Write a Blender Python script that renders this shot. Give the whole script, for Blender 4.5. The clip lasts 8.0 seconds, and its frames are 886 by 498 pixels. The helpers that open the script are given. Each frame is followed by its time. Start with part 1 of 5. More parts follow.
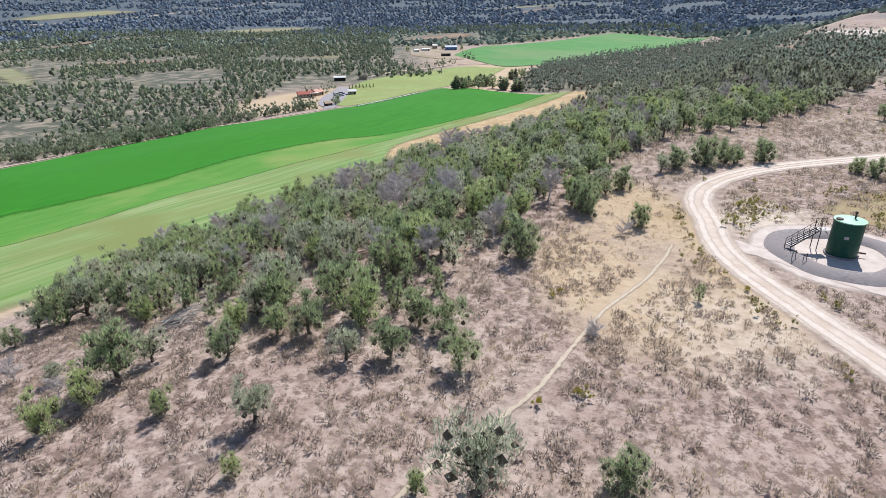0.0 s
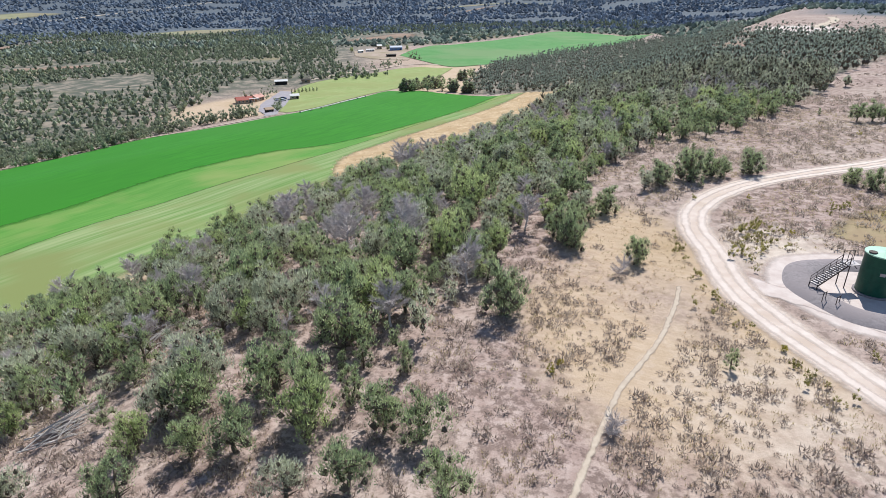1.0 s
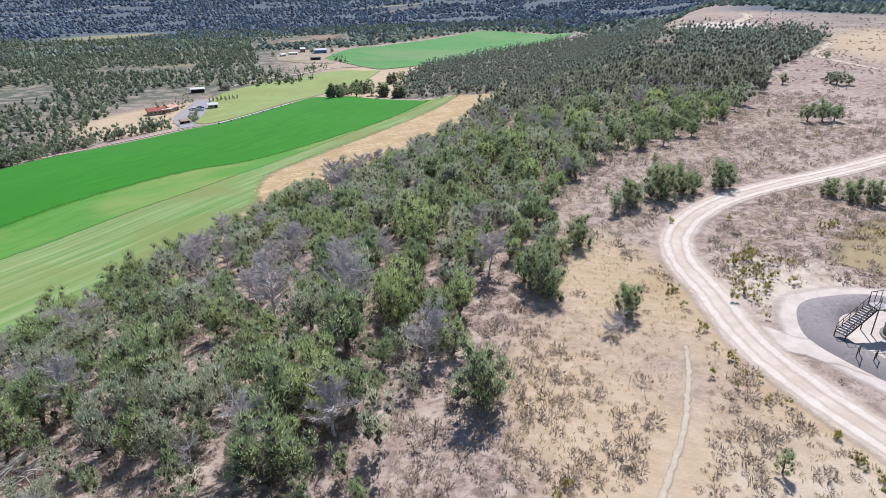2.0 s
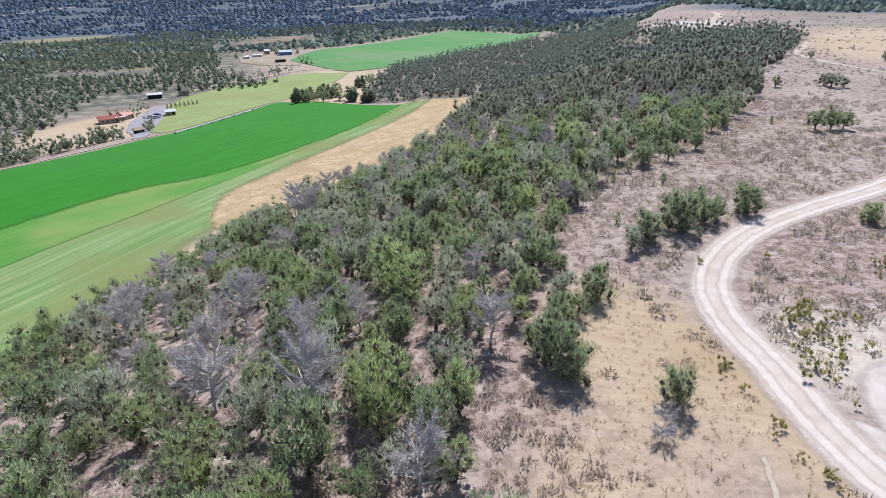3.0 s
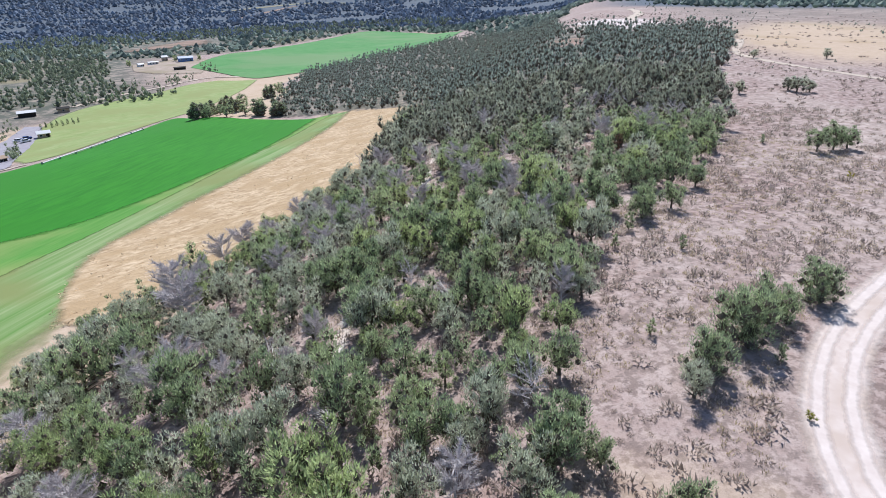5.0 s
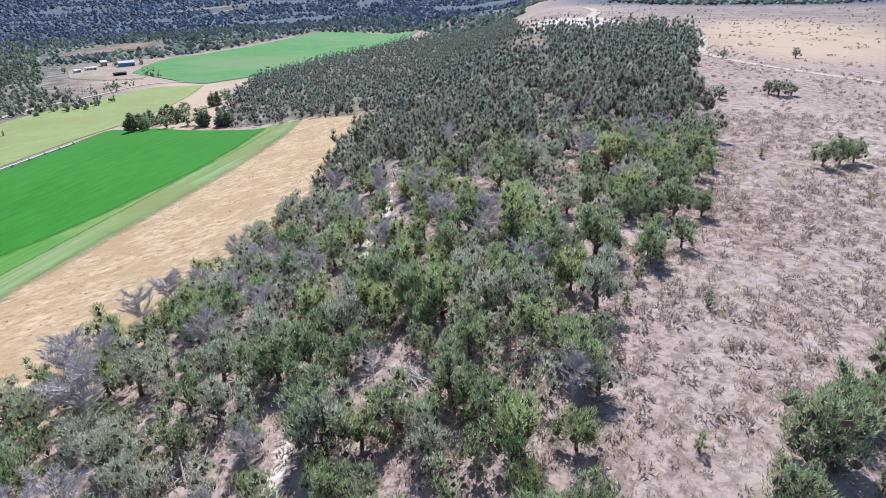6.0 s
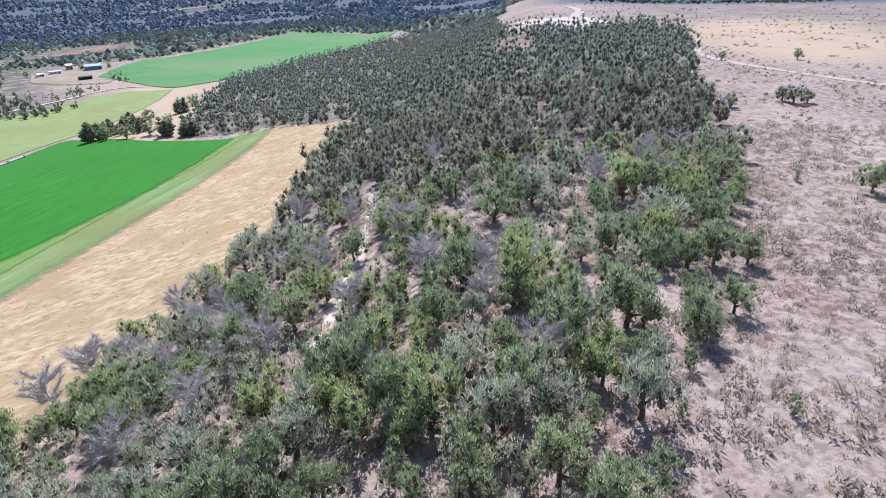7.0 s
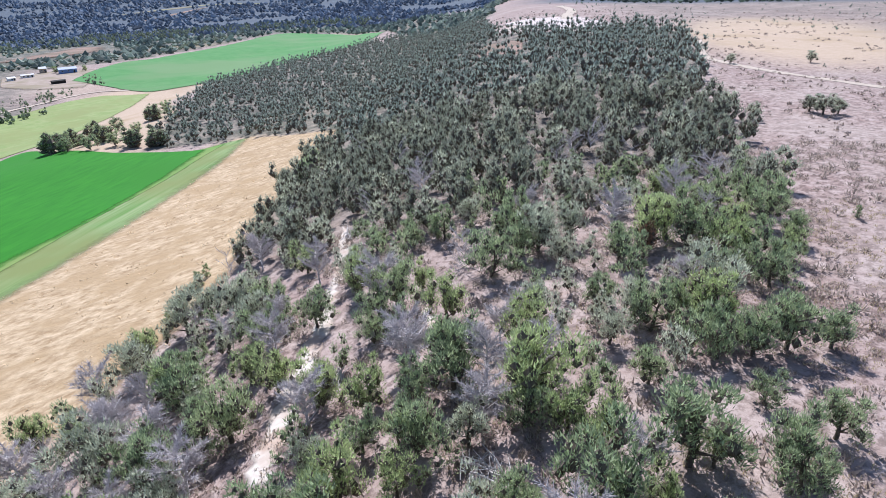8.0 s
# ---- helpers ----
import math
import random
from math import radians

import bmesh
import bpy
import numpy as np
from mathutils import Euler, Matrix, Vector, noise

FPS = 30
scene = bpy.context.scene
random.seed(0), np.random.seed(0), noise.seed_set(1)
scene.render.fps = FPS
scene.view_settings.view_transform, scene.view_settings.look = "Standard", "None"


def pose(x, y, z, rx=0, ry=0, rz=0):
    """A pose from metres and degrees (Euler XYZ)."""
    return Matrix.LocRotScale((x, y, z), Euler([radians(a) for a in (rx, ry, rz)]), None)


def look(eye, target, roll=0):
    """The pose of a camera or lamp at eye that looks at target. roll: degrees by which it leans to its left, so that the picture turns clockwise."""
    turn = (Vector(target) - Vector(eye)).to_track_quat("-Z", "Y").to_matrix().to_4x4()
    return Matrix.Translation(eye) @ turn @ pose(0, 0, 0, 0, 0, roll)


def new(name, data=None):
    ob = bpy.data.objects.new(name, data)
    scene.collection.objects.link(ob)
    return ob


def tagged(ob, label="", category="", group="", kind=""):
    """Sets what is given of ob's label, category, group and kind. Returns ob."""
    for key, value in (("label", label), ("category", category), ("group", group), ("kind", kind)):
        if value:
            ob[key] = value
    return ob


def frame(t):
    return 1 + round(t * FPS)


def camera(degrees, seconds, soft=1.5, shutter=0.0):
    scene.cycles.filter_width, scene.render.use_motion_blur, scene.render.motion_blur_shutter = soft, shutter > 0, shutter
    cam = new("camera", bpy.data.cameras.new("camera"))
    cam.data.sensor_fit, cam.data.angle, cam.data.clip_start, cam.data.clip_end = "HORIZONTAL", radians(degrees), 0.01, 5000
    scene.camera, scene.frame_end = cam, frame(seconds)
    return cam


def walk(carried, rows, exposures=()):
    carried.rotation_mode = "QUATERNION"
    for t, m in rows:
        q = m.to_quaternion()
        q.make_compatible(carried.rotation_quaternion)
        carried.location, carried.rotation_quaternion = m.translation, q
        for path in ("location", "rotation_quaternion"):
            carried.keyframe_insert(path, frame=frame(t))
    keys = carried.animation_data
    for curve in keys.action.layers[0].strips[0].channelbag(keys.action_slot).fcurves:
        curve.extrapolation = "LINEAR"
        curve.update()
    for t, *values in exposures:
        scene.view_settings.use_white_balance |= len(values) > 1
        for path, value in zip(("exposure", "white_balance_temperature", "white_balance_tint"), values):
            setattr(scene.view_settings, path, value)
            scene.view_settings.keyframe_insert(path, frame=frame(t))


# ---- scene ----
# ---- camera ----
cam = camera(74.4, 8.0, soft=0.35)
METRES, EYE, TILT, LEAN, TURN = 110.0, 26.0, -23.5, 0.0, 0.0
ROWS = [
    (0.0, 0.0, 0.0, 0.0, -0.0, -0.0, -0.0),
    (0.5, -0.0056, 0.0563, 0.0231, -2.17, -0.05, 1.09),
    (1.0, -0.0081, 0.1126, 0.0471, -4.67, -0.16, 2.34),
    (1.5, -0.0083, 0.1678, 0.0709, -8.14, -0.34, 4.1),
    (3.0, 0.0094, 0.3348, 0.1411, -13.63, -0.88, 6.83),
    (3.5, 0.0207, 0.3903, 0.1655, -14.0, -0.94, 7.01),
    (4.0, 0.034, 0.4453, 0.1895, -14.73, -1.07, 7.38),
    (4.5, 0.0486, 0.5002, 0.2128, -17.86, -1.52, 8.87),
    (6.0, 0.1121, 0.6614, 0.2824, -24.77, -2.85, 12.07),
    (6.5, 0.1397, 0.7154, 0.305, -25.87, -3.09, 12.61),
    (7.0, 0.1702, 0.7695, 0.3267, -26.53, -3.28, 12.9),
    (7.5, 0.2033, 0.8237, 0.3478, -27.14, -3.39, 13.17),
    (8.0, 0.2388, 0.8755, 0.3699, -27.54, -3.54, 13.4),
]
walk(cam, [(t, pose(0, 0, EYE, TILT, LEAN, TURN) @ pose(METRES * x, METRES * y, METRES * z, 90 + pitch, roll, yaw)) for t, x, y, z, yaw, pitch, roll in ROWS], [(0.0, 0.14, 6600, 9), (3.5, 0.09, 6150, 12), (5.0, 0.15, 6050, 13.5), (8.0, 0.28, 5900, 16)])

# ---- light ----
SUN_ELEVATION, SUN_AZIMUTH = 49.0, 26.0  # azimuth: degrees from +y towards +x
world = bpy.data.worlds.new("sky")
scene.world = world
world.use_nodes = True
wn = world.node_tree.nodes
sky = wn.new("ShaderNodeTexSky")
sky.sky_type, sky.sun_disc = "NISHITA", False
sky.sun_elevation, sky.sun_rotation = radians(SUN_ELEVATION), radians(SUN_AZIMUTH)
sky.air_density, sky.dust_density, sky.altitude = 1.0, 1.0, 1800
world.node_tree.links.new(sky.outputs[0], wn["Background"].inputs[0])
wn["Background"].inputs[1].default_value = 0.11
sun = new("sun", bpy.data.lights.new("sun", "SUN"))
sun.data.energy, sun.data.angle, sun.data.color = 4.9, radians(0.55), (1.0, 0.975, 0.935)
sa, se = radians(SUN_AZIMUTH), radians(SUN_ELEVATION)
sun_way = Vector((math.sin(sa) * math.cos(se), math.cos(sa) * math.cos(se), math.sin(se)))
sun.matrix_world = look(sun_way * 300, (0, 0, 0))

rng = np.random.default_rng(7)


# ---- materials ----
def material(name, roughness=0.9):
    m = bpy.data.materials.new(name)
    m.use_nodes = True
    bsdf = m.node_tree.nodes["Principled BSDF"]
    bsdf.inputs["Roughness"].default_value = roughness
    bsdf.inputs["Specular IOR Level"].default_value = 0.25
    return m, m.node_tree, bsdf


def node(nt, kind, **values):
    n = nt.nodes.new(kind)
    for key, value in values.items():
        n.inputs[key].default_value = value
    return n


def place(nt):
    """World position."""
    return nt.nodes.new("ShaderNodeNewGeometry").outputs["Position"]


def grain(nt, scale, detail=4.0, rough=0.6, stretch=None, turn=0.0):
    """Noise in world metres, 0 to 1, scale in cycles a metre."""
    where = place(nt)
    if stretch:
        mp = nt.nodes.new("ShaderNodeMapping")
        mp.inputs["Rotation"].default_value = (0, 0, radians(turn))
        mp.inputs["Scale"].default_value = stretch
        rt = nt.nodes.new("ShaderNodeMapping")
        rt.inputs["Rotation"].default_value = (0, 0, radians(turn))
        mp.inputs["Rotation"].default_value = (0, 0, 0)
        nt.links.new(where, rt.inputs[0])
        nt.links.new(rt.outputs[0], mp.inputs[0])
        where = mp.outputs[0]
    n = node(nt, "ShaderNodeTexNoise", Scale=scale, Detail=detail, Roughness=rough)
    nt.links.new(where, n.inputs["Vector"])
    return n.outputs["Fac"]


def ramp(nt, fac, lo, hi):
    """Fac stretched so that lo..hi becomes 0..1."""
    n = nt.nodes.new("ShaderNodeMapRange")
    n.inputs["From Min"].default_value, n.inputs["From Max"].default_value = lo, hi
    nt.links.new(fac, n.inputs["Value"])
    return n.outputs["Result"]


def mix(nt, fac, a, b):
    n = nt.nodes.new("ShaderNodeMix")
    n.data_type = "RGBA"
    if isinstance(fac, (int, float)):
        n.inputs["Factor"].default_value = fac
    else:
        nt.links.new(fac, n.inputs["Factor"])
    for key, c in ((6, a), (7, b)):
        if isinstance(c, tuple):
            n.inputs[key].default_value = (*c, 1)
        else:
            nt.links.new(c, n.inputs[key])
    return n.outputs[2]


def calc(nt, kind, a, b=0.5):
    n = nt.nodes.new("ShaderNodeMath")
    n.operation, n.use_clamp = kind, True
    for i, v in ((0, a), (1, b)):
        if isinstance(v, (int, float)):
            n.inputs[i].default_value = v
        else:
            nt.links.new(v, n.inputs[i])
    return n.outputs[0]


def relief(nt, bsdf, fac, depth, strength=0.6):
    n = node(nt, "ShaderNodeBump", Strength=strength, Distance=depth)
    nt.links.new(fac, n.inputs["Height"])
    nt.links.new(n.outputs[0], bsdf.inputs["Normal"])


def speckled(name, a, b, scale=1.0, c=None, big=0.08, roughness=0.95, depth=0.05, stretch=None, turn=0.0, feather=0.0):
    """Two colours by grain, a third in large patches, with relief; feather: how ragged its edge thins out."""
    m, nt, bsdf = material(name, roughness)
    g = grain(nt, scale, 5, 0.65, stretch, turn)
    col = mix(nt, ramp(nt, g, 0.35, 0.65), a, b)
    if c:
        col = mix(nt, ramp(nt, grain(nt, big, 3), 0.45, 0.62), col, c)
    nt.links.new(col, bsdf.inputs["Base Color"])
    if depth:
        relief(nt, bsdf, g, depth)
    if feather:
        edge = nt.nodes.new("ShaderNodeAttribute")
        edge.attribute_name = "edge"
        thin = calc(nt, "ADD", edge.outputs["Fac"], calc(nt, "MULTIPLY", calc(nt, "SUBTRACT", grain(nt, feather, 6, 0.75), 0.3), 0.9))
        nt.links.new(ramp(nt, thin, 0.18, 0.85), bsdf.inputs["Alpha"])
    return m


def foliage(name, a, b, c, glow=0.3):
    """Leaves: varied by thing, by place and by spray; they let some light through."""
    m, nt, bsdf = material(name, 0.75)
    info = nt.nodes.new("ShaderNodeObjectInfo")
    geo = nt.nodes.new("ShaderNodeNewGeometry")
    col = mix(nt, ramp(nt, grain(nt, 0.23, 2), 0.35, 0.65), a, b)
    col = mix(nt, ramp(nt, info.outputs["Random"], 0.55, 1.1), col, c)
    col = mix(nt, ramp(nt, geo.outputs["Random Per Island"], 0.0, 1.6), col, c)
    tone = node(nt, "ShaderNodeMapRange", **{"To Min": 0.6, "To Max": 1.45})
    nt.links.new(geo.outputs["Random Per Island"], tone.inputs["Value"])
    shade = nt.nodes.new("ShaderNodeHueSaturation")
    nt.links.new(tone.outputs[0], shade.inputs["Value"])
    nt.links.new(col, shade.inputs["Color"])
    col = shade.outputs[0]
    nt.links.new(col, bsdf.inputs["Base Color"])
    tr = nt.nodes.new("ShaderNodeBsdfTranslucent")
    nt.links.new(col, tr.inputs["Color"])
    mx = node(nt, "ShaderNodeMixShader", Fac=glow)
    nt.links.new(bsdf.outputs[0], mx.inputs[1])
    nt.links.new(tr.outputs[0], mx.inputs[2])
    nt.links.new(mx.outputs[0], nt.nodes["Material Output"].inputs["Surface"])
    return m


def painted(name, colour, roughness=0.5, wear=0.15, metal=0.0):
    m, nt, bsdf = material(name, roughness)
    dark = tuple(v * (1 - 2 * wear) for v in colour)
    col = mix(nt, ramp(nt, grain(nt, 2.2, 6, 0.7), 0.4, 0.75), colour, dark)
    nt.links.new(col, bsdf.inputs["Base Color"])
    bsdf.inputs["Metallic"].default_value = metal
    return m


def ground_material():
    """Pale pink soil with litter; dry grass, white soil, darker mottled woods and haze-tinted hills by the cover
    attribute.
    """
    m, nt, bsdf = material("high_desert_ground", 1.0)
    cover = nt.nodes.new("ShaderNodeAttribute")
    cover.attribute_name = "cover"
    part_of = nt.nodes.new("ShaderNodeSeparateColor")
    nt.links.new(cover.outputs["Color"], part_of.inputs[0])
    fine, mid, wide = grain(nt, 2.6, 6, 0.7), grain(nt, 0.55, 5, 0.65), grain(nt, 0.045, 4, 0.55)
    soil = mix(nt, ramp(nt, mid, 0.35, 0.65), (0.35, 0.252, 0.220), (0.51, 0.41, 0.37))
    litter = grain(nt, 0.95, 7, 0.75)
    soil = mix(nt, ramp(nt, litter, 0.48, 0.57), soil, (0.215, 0.155, 0.135))
    soil = mix(nt, ramp(nt, fine, 0.52, 0.70), soil, (0.145, 0.105, 0.093))
    soil = mix(nt, calc(nt, "MULTIPLY", ramp(nt, wide, 0.42, 0.7), 0.4), soil, (0.53, 0.455, 0.395))
    straw = mix(nt, ramp(nt, grain(nt, 0.9, 6, 0.7, (0.5, 1.6, 1), 30), 0.33, 0.67), (0.46, 0.345, 0.24), (0.57, 0.45, 0.335))
    straw = mix(nt, ramp(nt, wide, 0.5, 0.75), straw, (0.43, 0.32, 0.20))
    pale = mix(nt, ramp(nt, mid, 0.3, 0.7), (0.52, 0.43, 0.36), (0.68, 0.60, 0.53))
    col = mix(nt, ramp(nt, calc(nt, "ADD", part_of.outputs[0], calc(nt, "MULTIPLY", mid, 0.5)), 0.55, 0.95), soil, straw)
    col = mix(nt, ramp(nt, calc(nt, "ADD", part_of.outputs[1], calc(nt, "MULTIPLY", mid, 0.5)), 0.6, 1.0), col, pale)
    # dark green-grey and tan mottle, with large dry patches
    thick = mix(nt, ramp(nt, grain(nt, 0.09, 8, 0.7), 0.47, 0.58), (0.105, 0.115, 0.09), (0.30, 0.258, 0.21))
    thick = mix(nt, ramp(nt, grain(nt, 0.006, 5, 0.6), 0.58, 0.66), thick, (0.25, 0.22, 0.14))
    # hills: blue-grey of distant haze put into the ground colour
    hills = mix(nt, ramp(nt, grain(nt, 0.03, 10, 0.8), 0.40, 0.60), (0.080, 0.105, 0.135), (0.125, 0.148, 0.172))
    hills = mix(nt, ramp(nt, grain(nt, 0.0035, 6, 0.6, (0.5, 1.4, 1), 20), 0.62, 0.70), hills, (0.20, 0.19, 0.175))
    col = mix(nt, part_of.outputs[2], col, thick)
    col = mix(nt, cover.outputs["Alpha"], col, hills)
    nt.links.new(col, bsdf.inputs["Base Color"])
    relief(nt, bsdf, fine, 0.10, 0.7)
    return m


M_GROUND = ground_material()
M_ROAD = speckled("packed_dirt", (0.58, 0.48, 0.42), (0.68, 0.59, 0.53), 1.2, (0.55, 0.45, 0.38), 0.25, depth=0.03, feather=2.2)
M_RUT = speckled("wheel_worn_dirt", (0.62, 0.53, 0.475), (0.72, 0.635, 0.58), 1.1, depth=0.02, feather=0.9)
M_YARD = speckled("trampled_yard_soil", (0.34, 0.265, 0.21), (0.44, 0.36, 0.295), 0.4, (0.30, 0.25, 0.17), 0.05, depth=0.03, feather=0.2)
M_PATH = speckled("trodden_soil", (0.48, 0.395, 0.315), (0.57, 0.49, 0.40), 1.6, depth=0.03, feather=2.0)
M_REDSOIL = speckled("reddish_bare_soil", (0.27, 0.17, 0.13), (0.36, 0.25, 0.20), 0.15, (0.22, 0.17, 0.12), 0.02, depth=0, feather=0.03)
M_PADSOIL = speckled("pale_graded_soil", (0.54, 0.455, 0.42), (0.66, 0.585, 0.55), 0.8, depth=0.03, feather=0.6)
M_GULLY = speckled("whitish_eroded_soil", (0.58, 0.50, 0.43), (0.74, 0.68, 0.61), 1.3, (0.52, 0.40, 0.32), 0.3, depth=0.06, feather=0.8)
M_GRAVEL = speckled("grey_gravel", (0.21, 0.19, 0.20), (0.33, 0.30, 0.31), 3.0, (0.27, 0.24, 0.25), 0.3, depth=0.04)
M_ALFALFA = speckled("dense_alfalfa", (0.022, 0.18, 0.010), (0.036, 0.235, 0.014), 0.4, (0.03, 0.20, 0.012), 0.02, depth=0.1, stretch=(0.3, 1.5, 1), turn=-53, feather=0.35)
M_LIGHT = speckled("cut_alfalfa", (0.075, 0.245, 0.035), (0.125, 0.295, 0.055), 0.5, (0.21, 0.30, 0.085), 0.03, depth=0.1, stretch=(0.15, 1.5, 1), turn=-53, feather=0.3)
M_MOWN = speckled("mown_pasture", (0.13, 0.25, 0.06), (0.29, 0.36, 0.165), 0.35, (0.21, 0.25, 0.085), 0.03, depth=0.08, stretch=(0.06, 1.6, 1), turn=-53, feather=0.25)
M_OLIVE = speckled("dry_green_pasture", (0.23, 0.31, 0.10), (0.31, 0.36, 0.15), 0.2, (0.26, 0.30, 0.11), 0.03, depth=0.08, feather=0.12)
M_FARFIELD = speckled("far_green_field", (0.075, 0.245, 0.068), (0.11, 0.28, 0.09), 0.1, (0.15, 0.27, 0.11), 0.008, depth=0, feather=0.05)
M_STRAW = speckled("ripe_straw", (0.35, 0.24, 0.13), (0.64, 0.495, 0.32), 0.7, (0.43, 0.305, 0.17), 0.13, depth=0.45, stretch=(0.75, 1.15, 1), turn=10, feather=0.25)
M_LEAF = foliage("juniper_leaf", (0.247, 0.326, 0.197), (0.326, 0.399, 0.229), (0.503, 0.572, 0.316), 0.42)
M_LEAF_GREY = foliage("grey_juniper_leaf", (0.37, 0.412, 0.312), (0.453, 0.487, 0.36), (0.594, 0.615, 0.459), 0.41)
M_LEAF_BRIGHT = foliage("pinyon_leaf", (0.3, 0.386, 0.188), (0.366, 0.443, 0.208), (0.498, 0.569, 0.275), 0.48)
# bluer than the near leaves: haze of distance put into the colour
M_LEAF_FAR_HAZE = foliage("far_woodland_haze_leaf", (0.209, 0.27, 0.237), (0.279, 0.339, 0.288), (0.4, 0.446, 0.353), 0.42)
# blue of aerial haze put into the leaf colour
M_LEAF_HILL_HAZE = foliage("hillside_woods_haze_leaf", (0.150, 0.210, 0.290), (0.190, 0.250, 0.330), (0.23, 0.28, 0.35), 0.45)
M_STALK = foliage("straw_stalk", (0.58, 0.44, 0.26), (0.66, 0.52, 0.33), (0.74, 0.61, 0.41), 0.5)
M_LEAF_VALLEY = foliage("valley_juniper_leaf", (0.240, 0.285, 0.205), (0.300, 0.340, 0.240), (0.40, 0.43, 0.29), 0.45)
M_DRYGRASS = speckled("olive_dry_grass", (0.30, 0.25, 0.14), (0.40, 0.33, 0.20), 1.2, (0.34, 0.25, 0.16), 0.15, depth=0.05, feather=0.5)
# partway from the near leaves to the haze-blue far ones
M_LEAF_MID_HAZE = foliage("mesa_woodland_haze_leaf", (0.165, 0.213, 0.174), (0.247, 0.291, 0.217), (0.382, 0.404, 0.295), 0.36)
M_LEAF_RED = foliage("browned_needle", (0.30, 0.15, 0.08), (0.36, 0.19, 0.11), (0.40, 0.25, 0.18), 0.2)
M_SAGE = foliage("sagebrush_leaf", (0.285, 0.228, 0.200), (0.365, 0.300, 0.262), (0.52, 0.45, 0.375), 0.45)
M_TUFT = foliage("dry_grass_blade", (0.40, 0.325, 0.195), (0.47, 0.39, 0.245), (0.55, 0.48, 0.31), 0.5)
M_YELLOW = foliage("rabbitbrush_bloom", (0.50, 0.40, 0.03), (0.58, 0.47, 0.05), (0.30, 0.32, 0.08), 0.2)
M_OLIVEBUSH = foliage("olive_brush_leaf", (0.30, 0.275, 0.11), (0.37, 0.335, 0.13), (0.46, 0.42, 0.16), 0.4)
# trunk bark; also the dark of crown cores, painted as inner shade
M_BARK_AND_SHADE = speckled("juniper_bark_and_core_shade", (0.10, 0.082, 0.062), (0.17, 0.14, 0.11), 6, depth=0.02)
M_DEAD = speckled("weathered_deadwood", (0.50, 0.455, 0.455), (0.67, 0.62, 0.61), 5, depth=0.01)
M_BLEACHED = speckled("sun_bleached_wood", (0.46, 0.42, 0.39), (0.64, 0.60, 0.57), 4, depth=0.01)
M_VALLEYFIELD = speckled("dry_valley_meadow", (0.22, 0.23, 0.13), (0.30, 0.29, 0.18), 0.05, (0.26, 0.23, 0.15), 0.01, depth=0, feather=0.03)
M_LAWN = foliage("pale_straw_grass", (0.54, 0.405, 0.265), (0.62, 0.48, 0.33), (0.68, 0.57, 0.42), 0.5)
M_TANK = painted("green_tank_paint", (0.008, 0.080, 0.052), 0.4, 0.16)
M_TANKTOP = painted("pale_green_tank_lid", (0.42, 0.66, 0.52), 0.5, 0.08)
M_STEEL = painted("rusty_dark_steel", (0.09, 0.07, 0.065), 0.7, 0.2, 0.3)
M_PALESTEEL = painted("galvanised_steel", (0.42, 0.40, 0.42), 0.55, 0.15, 0.3)
M_ROOF = painted("red_metal_roof", (0.42, 0.10, 0.075), 0.6, 0.12)
M_ROOF_PINK = painted("faded_red_roof", (0.55, 0.25, 0.20), 0.6, 0.12)
M_WALL = painted("tan_stucco", (0.48, 0.36, 0.26), 0.9, 0.08)
M_WHITE = painted("white_paint", (0.78, 0.78, 0.77), 0.6, 0.06)
M_BLUE = painted("blue_metal_siding", (0.16, 0.26, 0.50), 0.5, 0.08)
M_ROOFBLUE = painted("pale_blue_roof", (0.50, 0.56, 0.68), 0.5, 0.08)
M_DARK = painted("dark_opening", (0.03, 0.028, 0.026), 0.8, 0.1)
M_GLASS = painted("tinted_window_glass", (0.03, 0.04, 0.05), 0.08, 0.05)
M_ASPHALT = speckled("lavender_grey_asphalt", (0.30, 0.28, 0.31), (0.37, 0.35, 0.38), 0.6, depth=0.01)
M_CARWHITE = painted("white_car_paint", (0.75, 0.76, 0.78), 0.25, 0.03)
M_CARBLUE = painted("blue_car_paint", (0.08, 0.12, 0.30), 0.25, 0.03)
M_TYRE = painted("tyre_rubber", (0.02, 0.02, 0.02), 0.85, 0.1)


# ---- the lie of the land ----
ACROSS = [-2000, -400, -100, -10, 20, 36, 60, 81, 101, 122, 144, 188, 230, 262, 300, 420, 600, 900, 6000]
HEIGHT = [-6, -6, -3, 0, 0, 0, -4.6, -10.2, -14.2, -17.6, -20.6, -21.6, -28, -33.4, -34.5, -32, -37, -42, -45]


def ease(a, b, x):
    t = np.clip((x - a) / (b - a), 0, 1)
    return t * t * (3 - 2 * t)


def ground(x, y):
    """Height of the land: a mesa that breaks down to fields along a slanting rim, a valley, and hills beyond."""
    x, y = np.asarray(x, float), np.asarray(y, float)
    u, v = -0.8 * x + 0.6 * y, 0.6 * x + 0.8 * y
    z = 0
    for d, w in ((-9, 0.25), (0, 0.5), (9, 0.25)):
        z = z + w * np.interp(u + d, ACROSS, HEIGHT)
    z = z + np.clip(0.016 * (v - 50), -1.5, 7.5) * (1 - ease(45, 110, u))
    r = np.hypot(x, y)
    z = z + 95 * ease(1500, 4200, r) + 160 * ease(3600, 5200, r)
    return z + 0.35 * np.sin(x * 0.071 + 1.3 * np.sin(y * 0.043)) * np.sin(y * 0.063 + 0.8) * ease(-20, 40, u)


def gz(x, y):
    return float(ground(x, y))


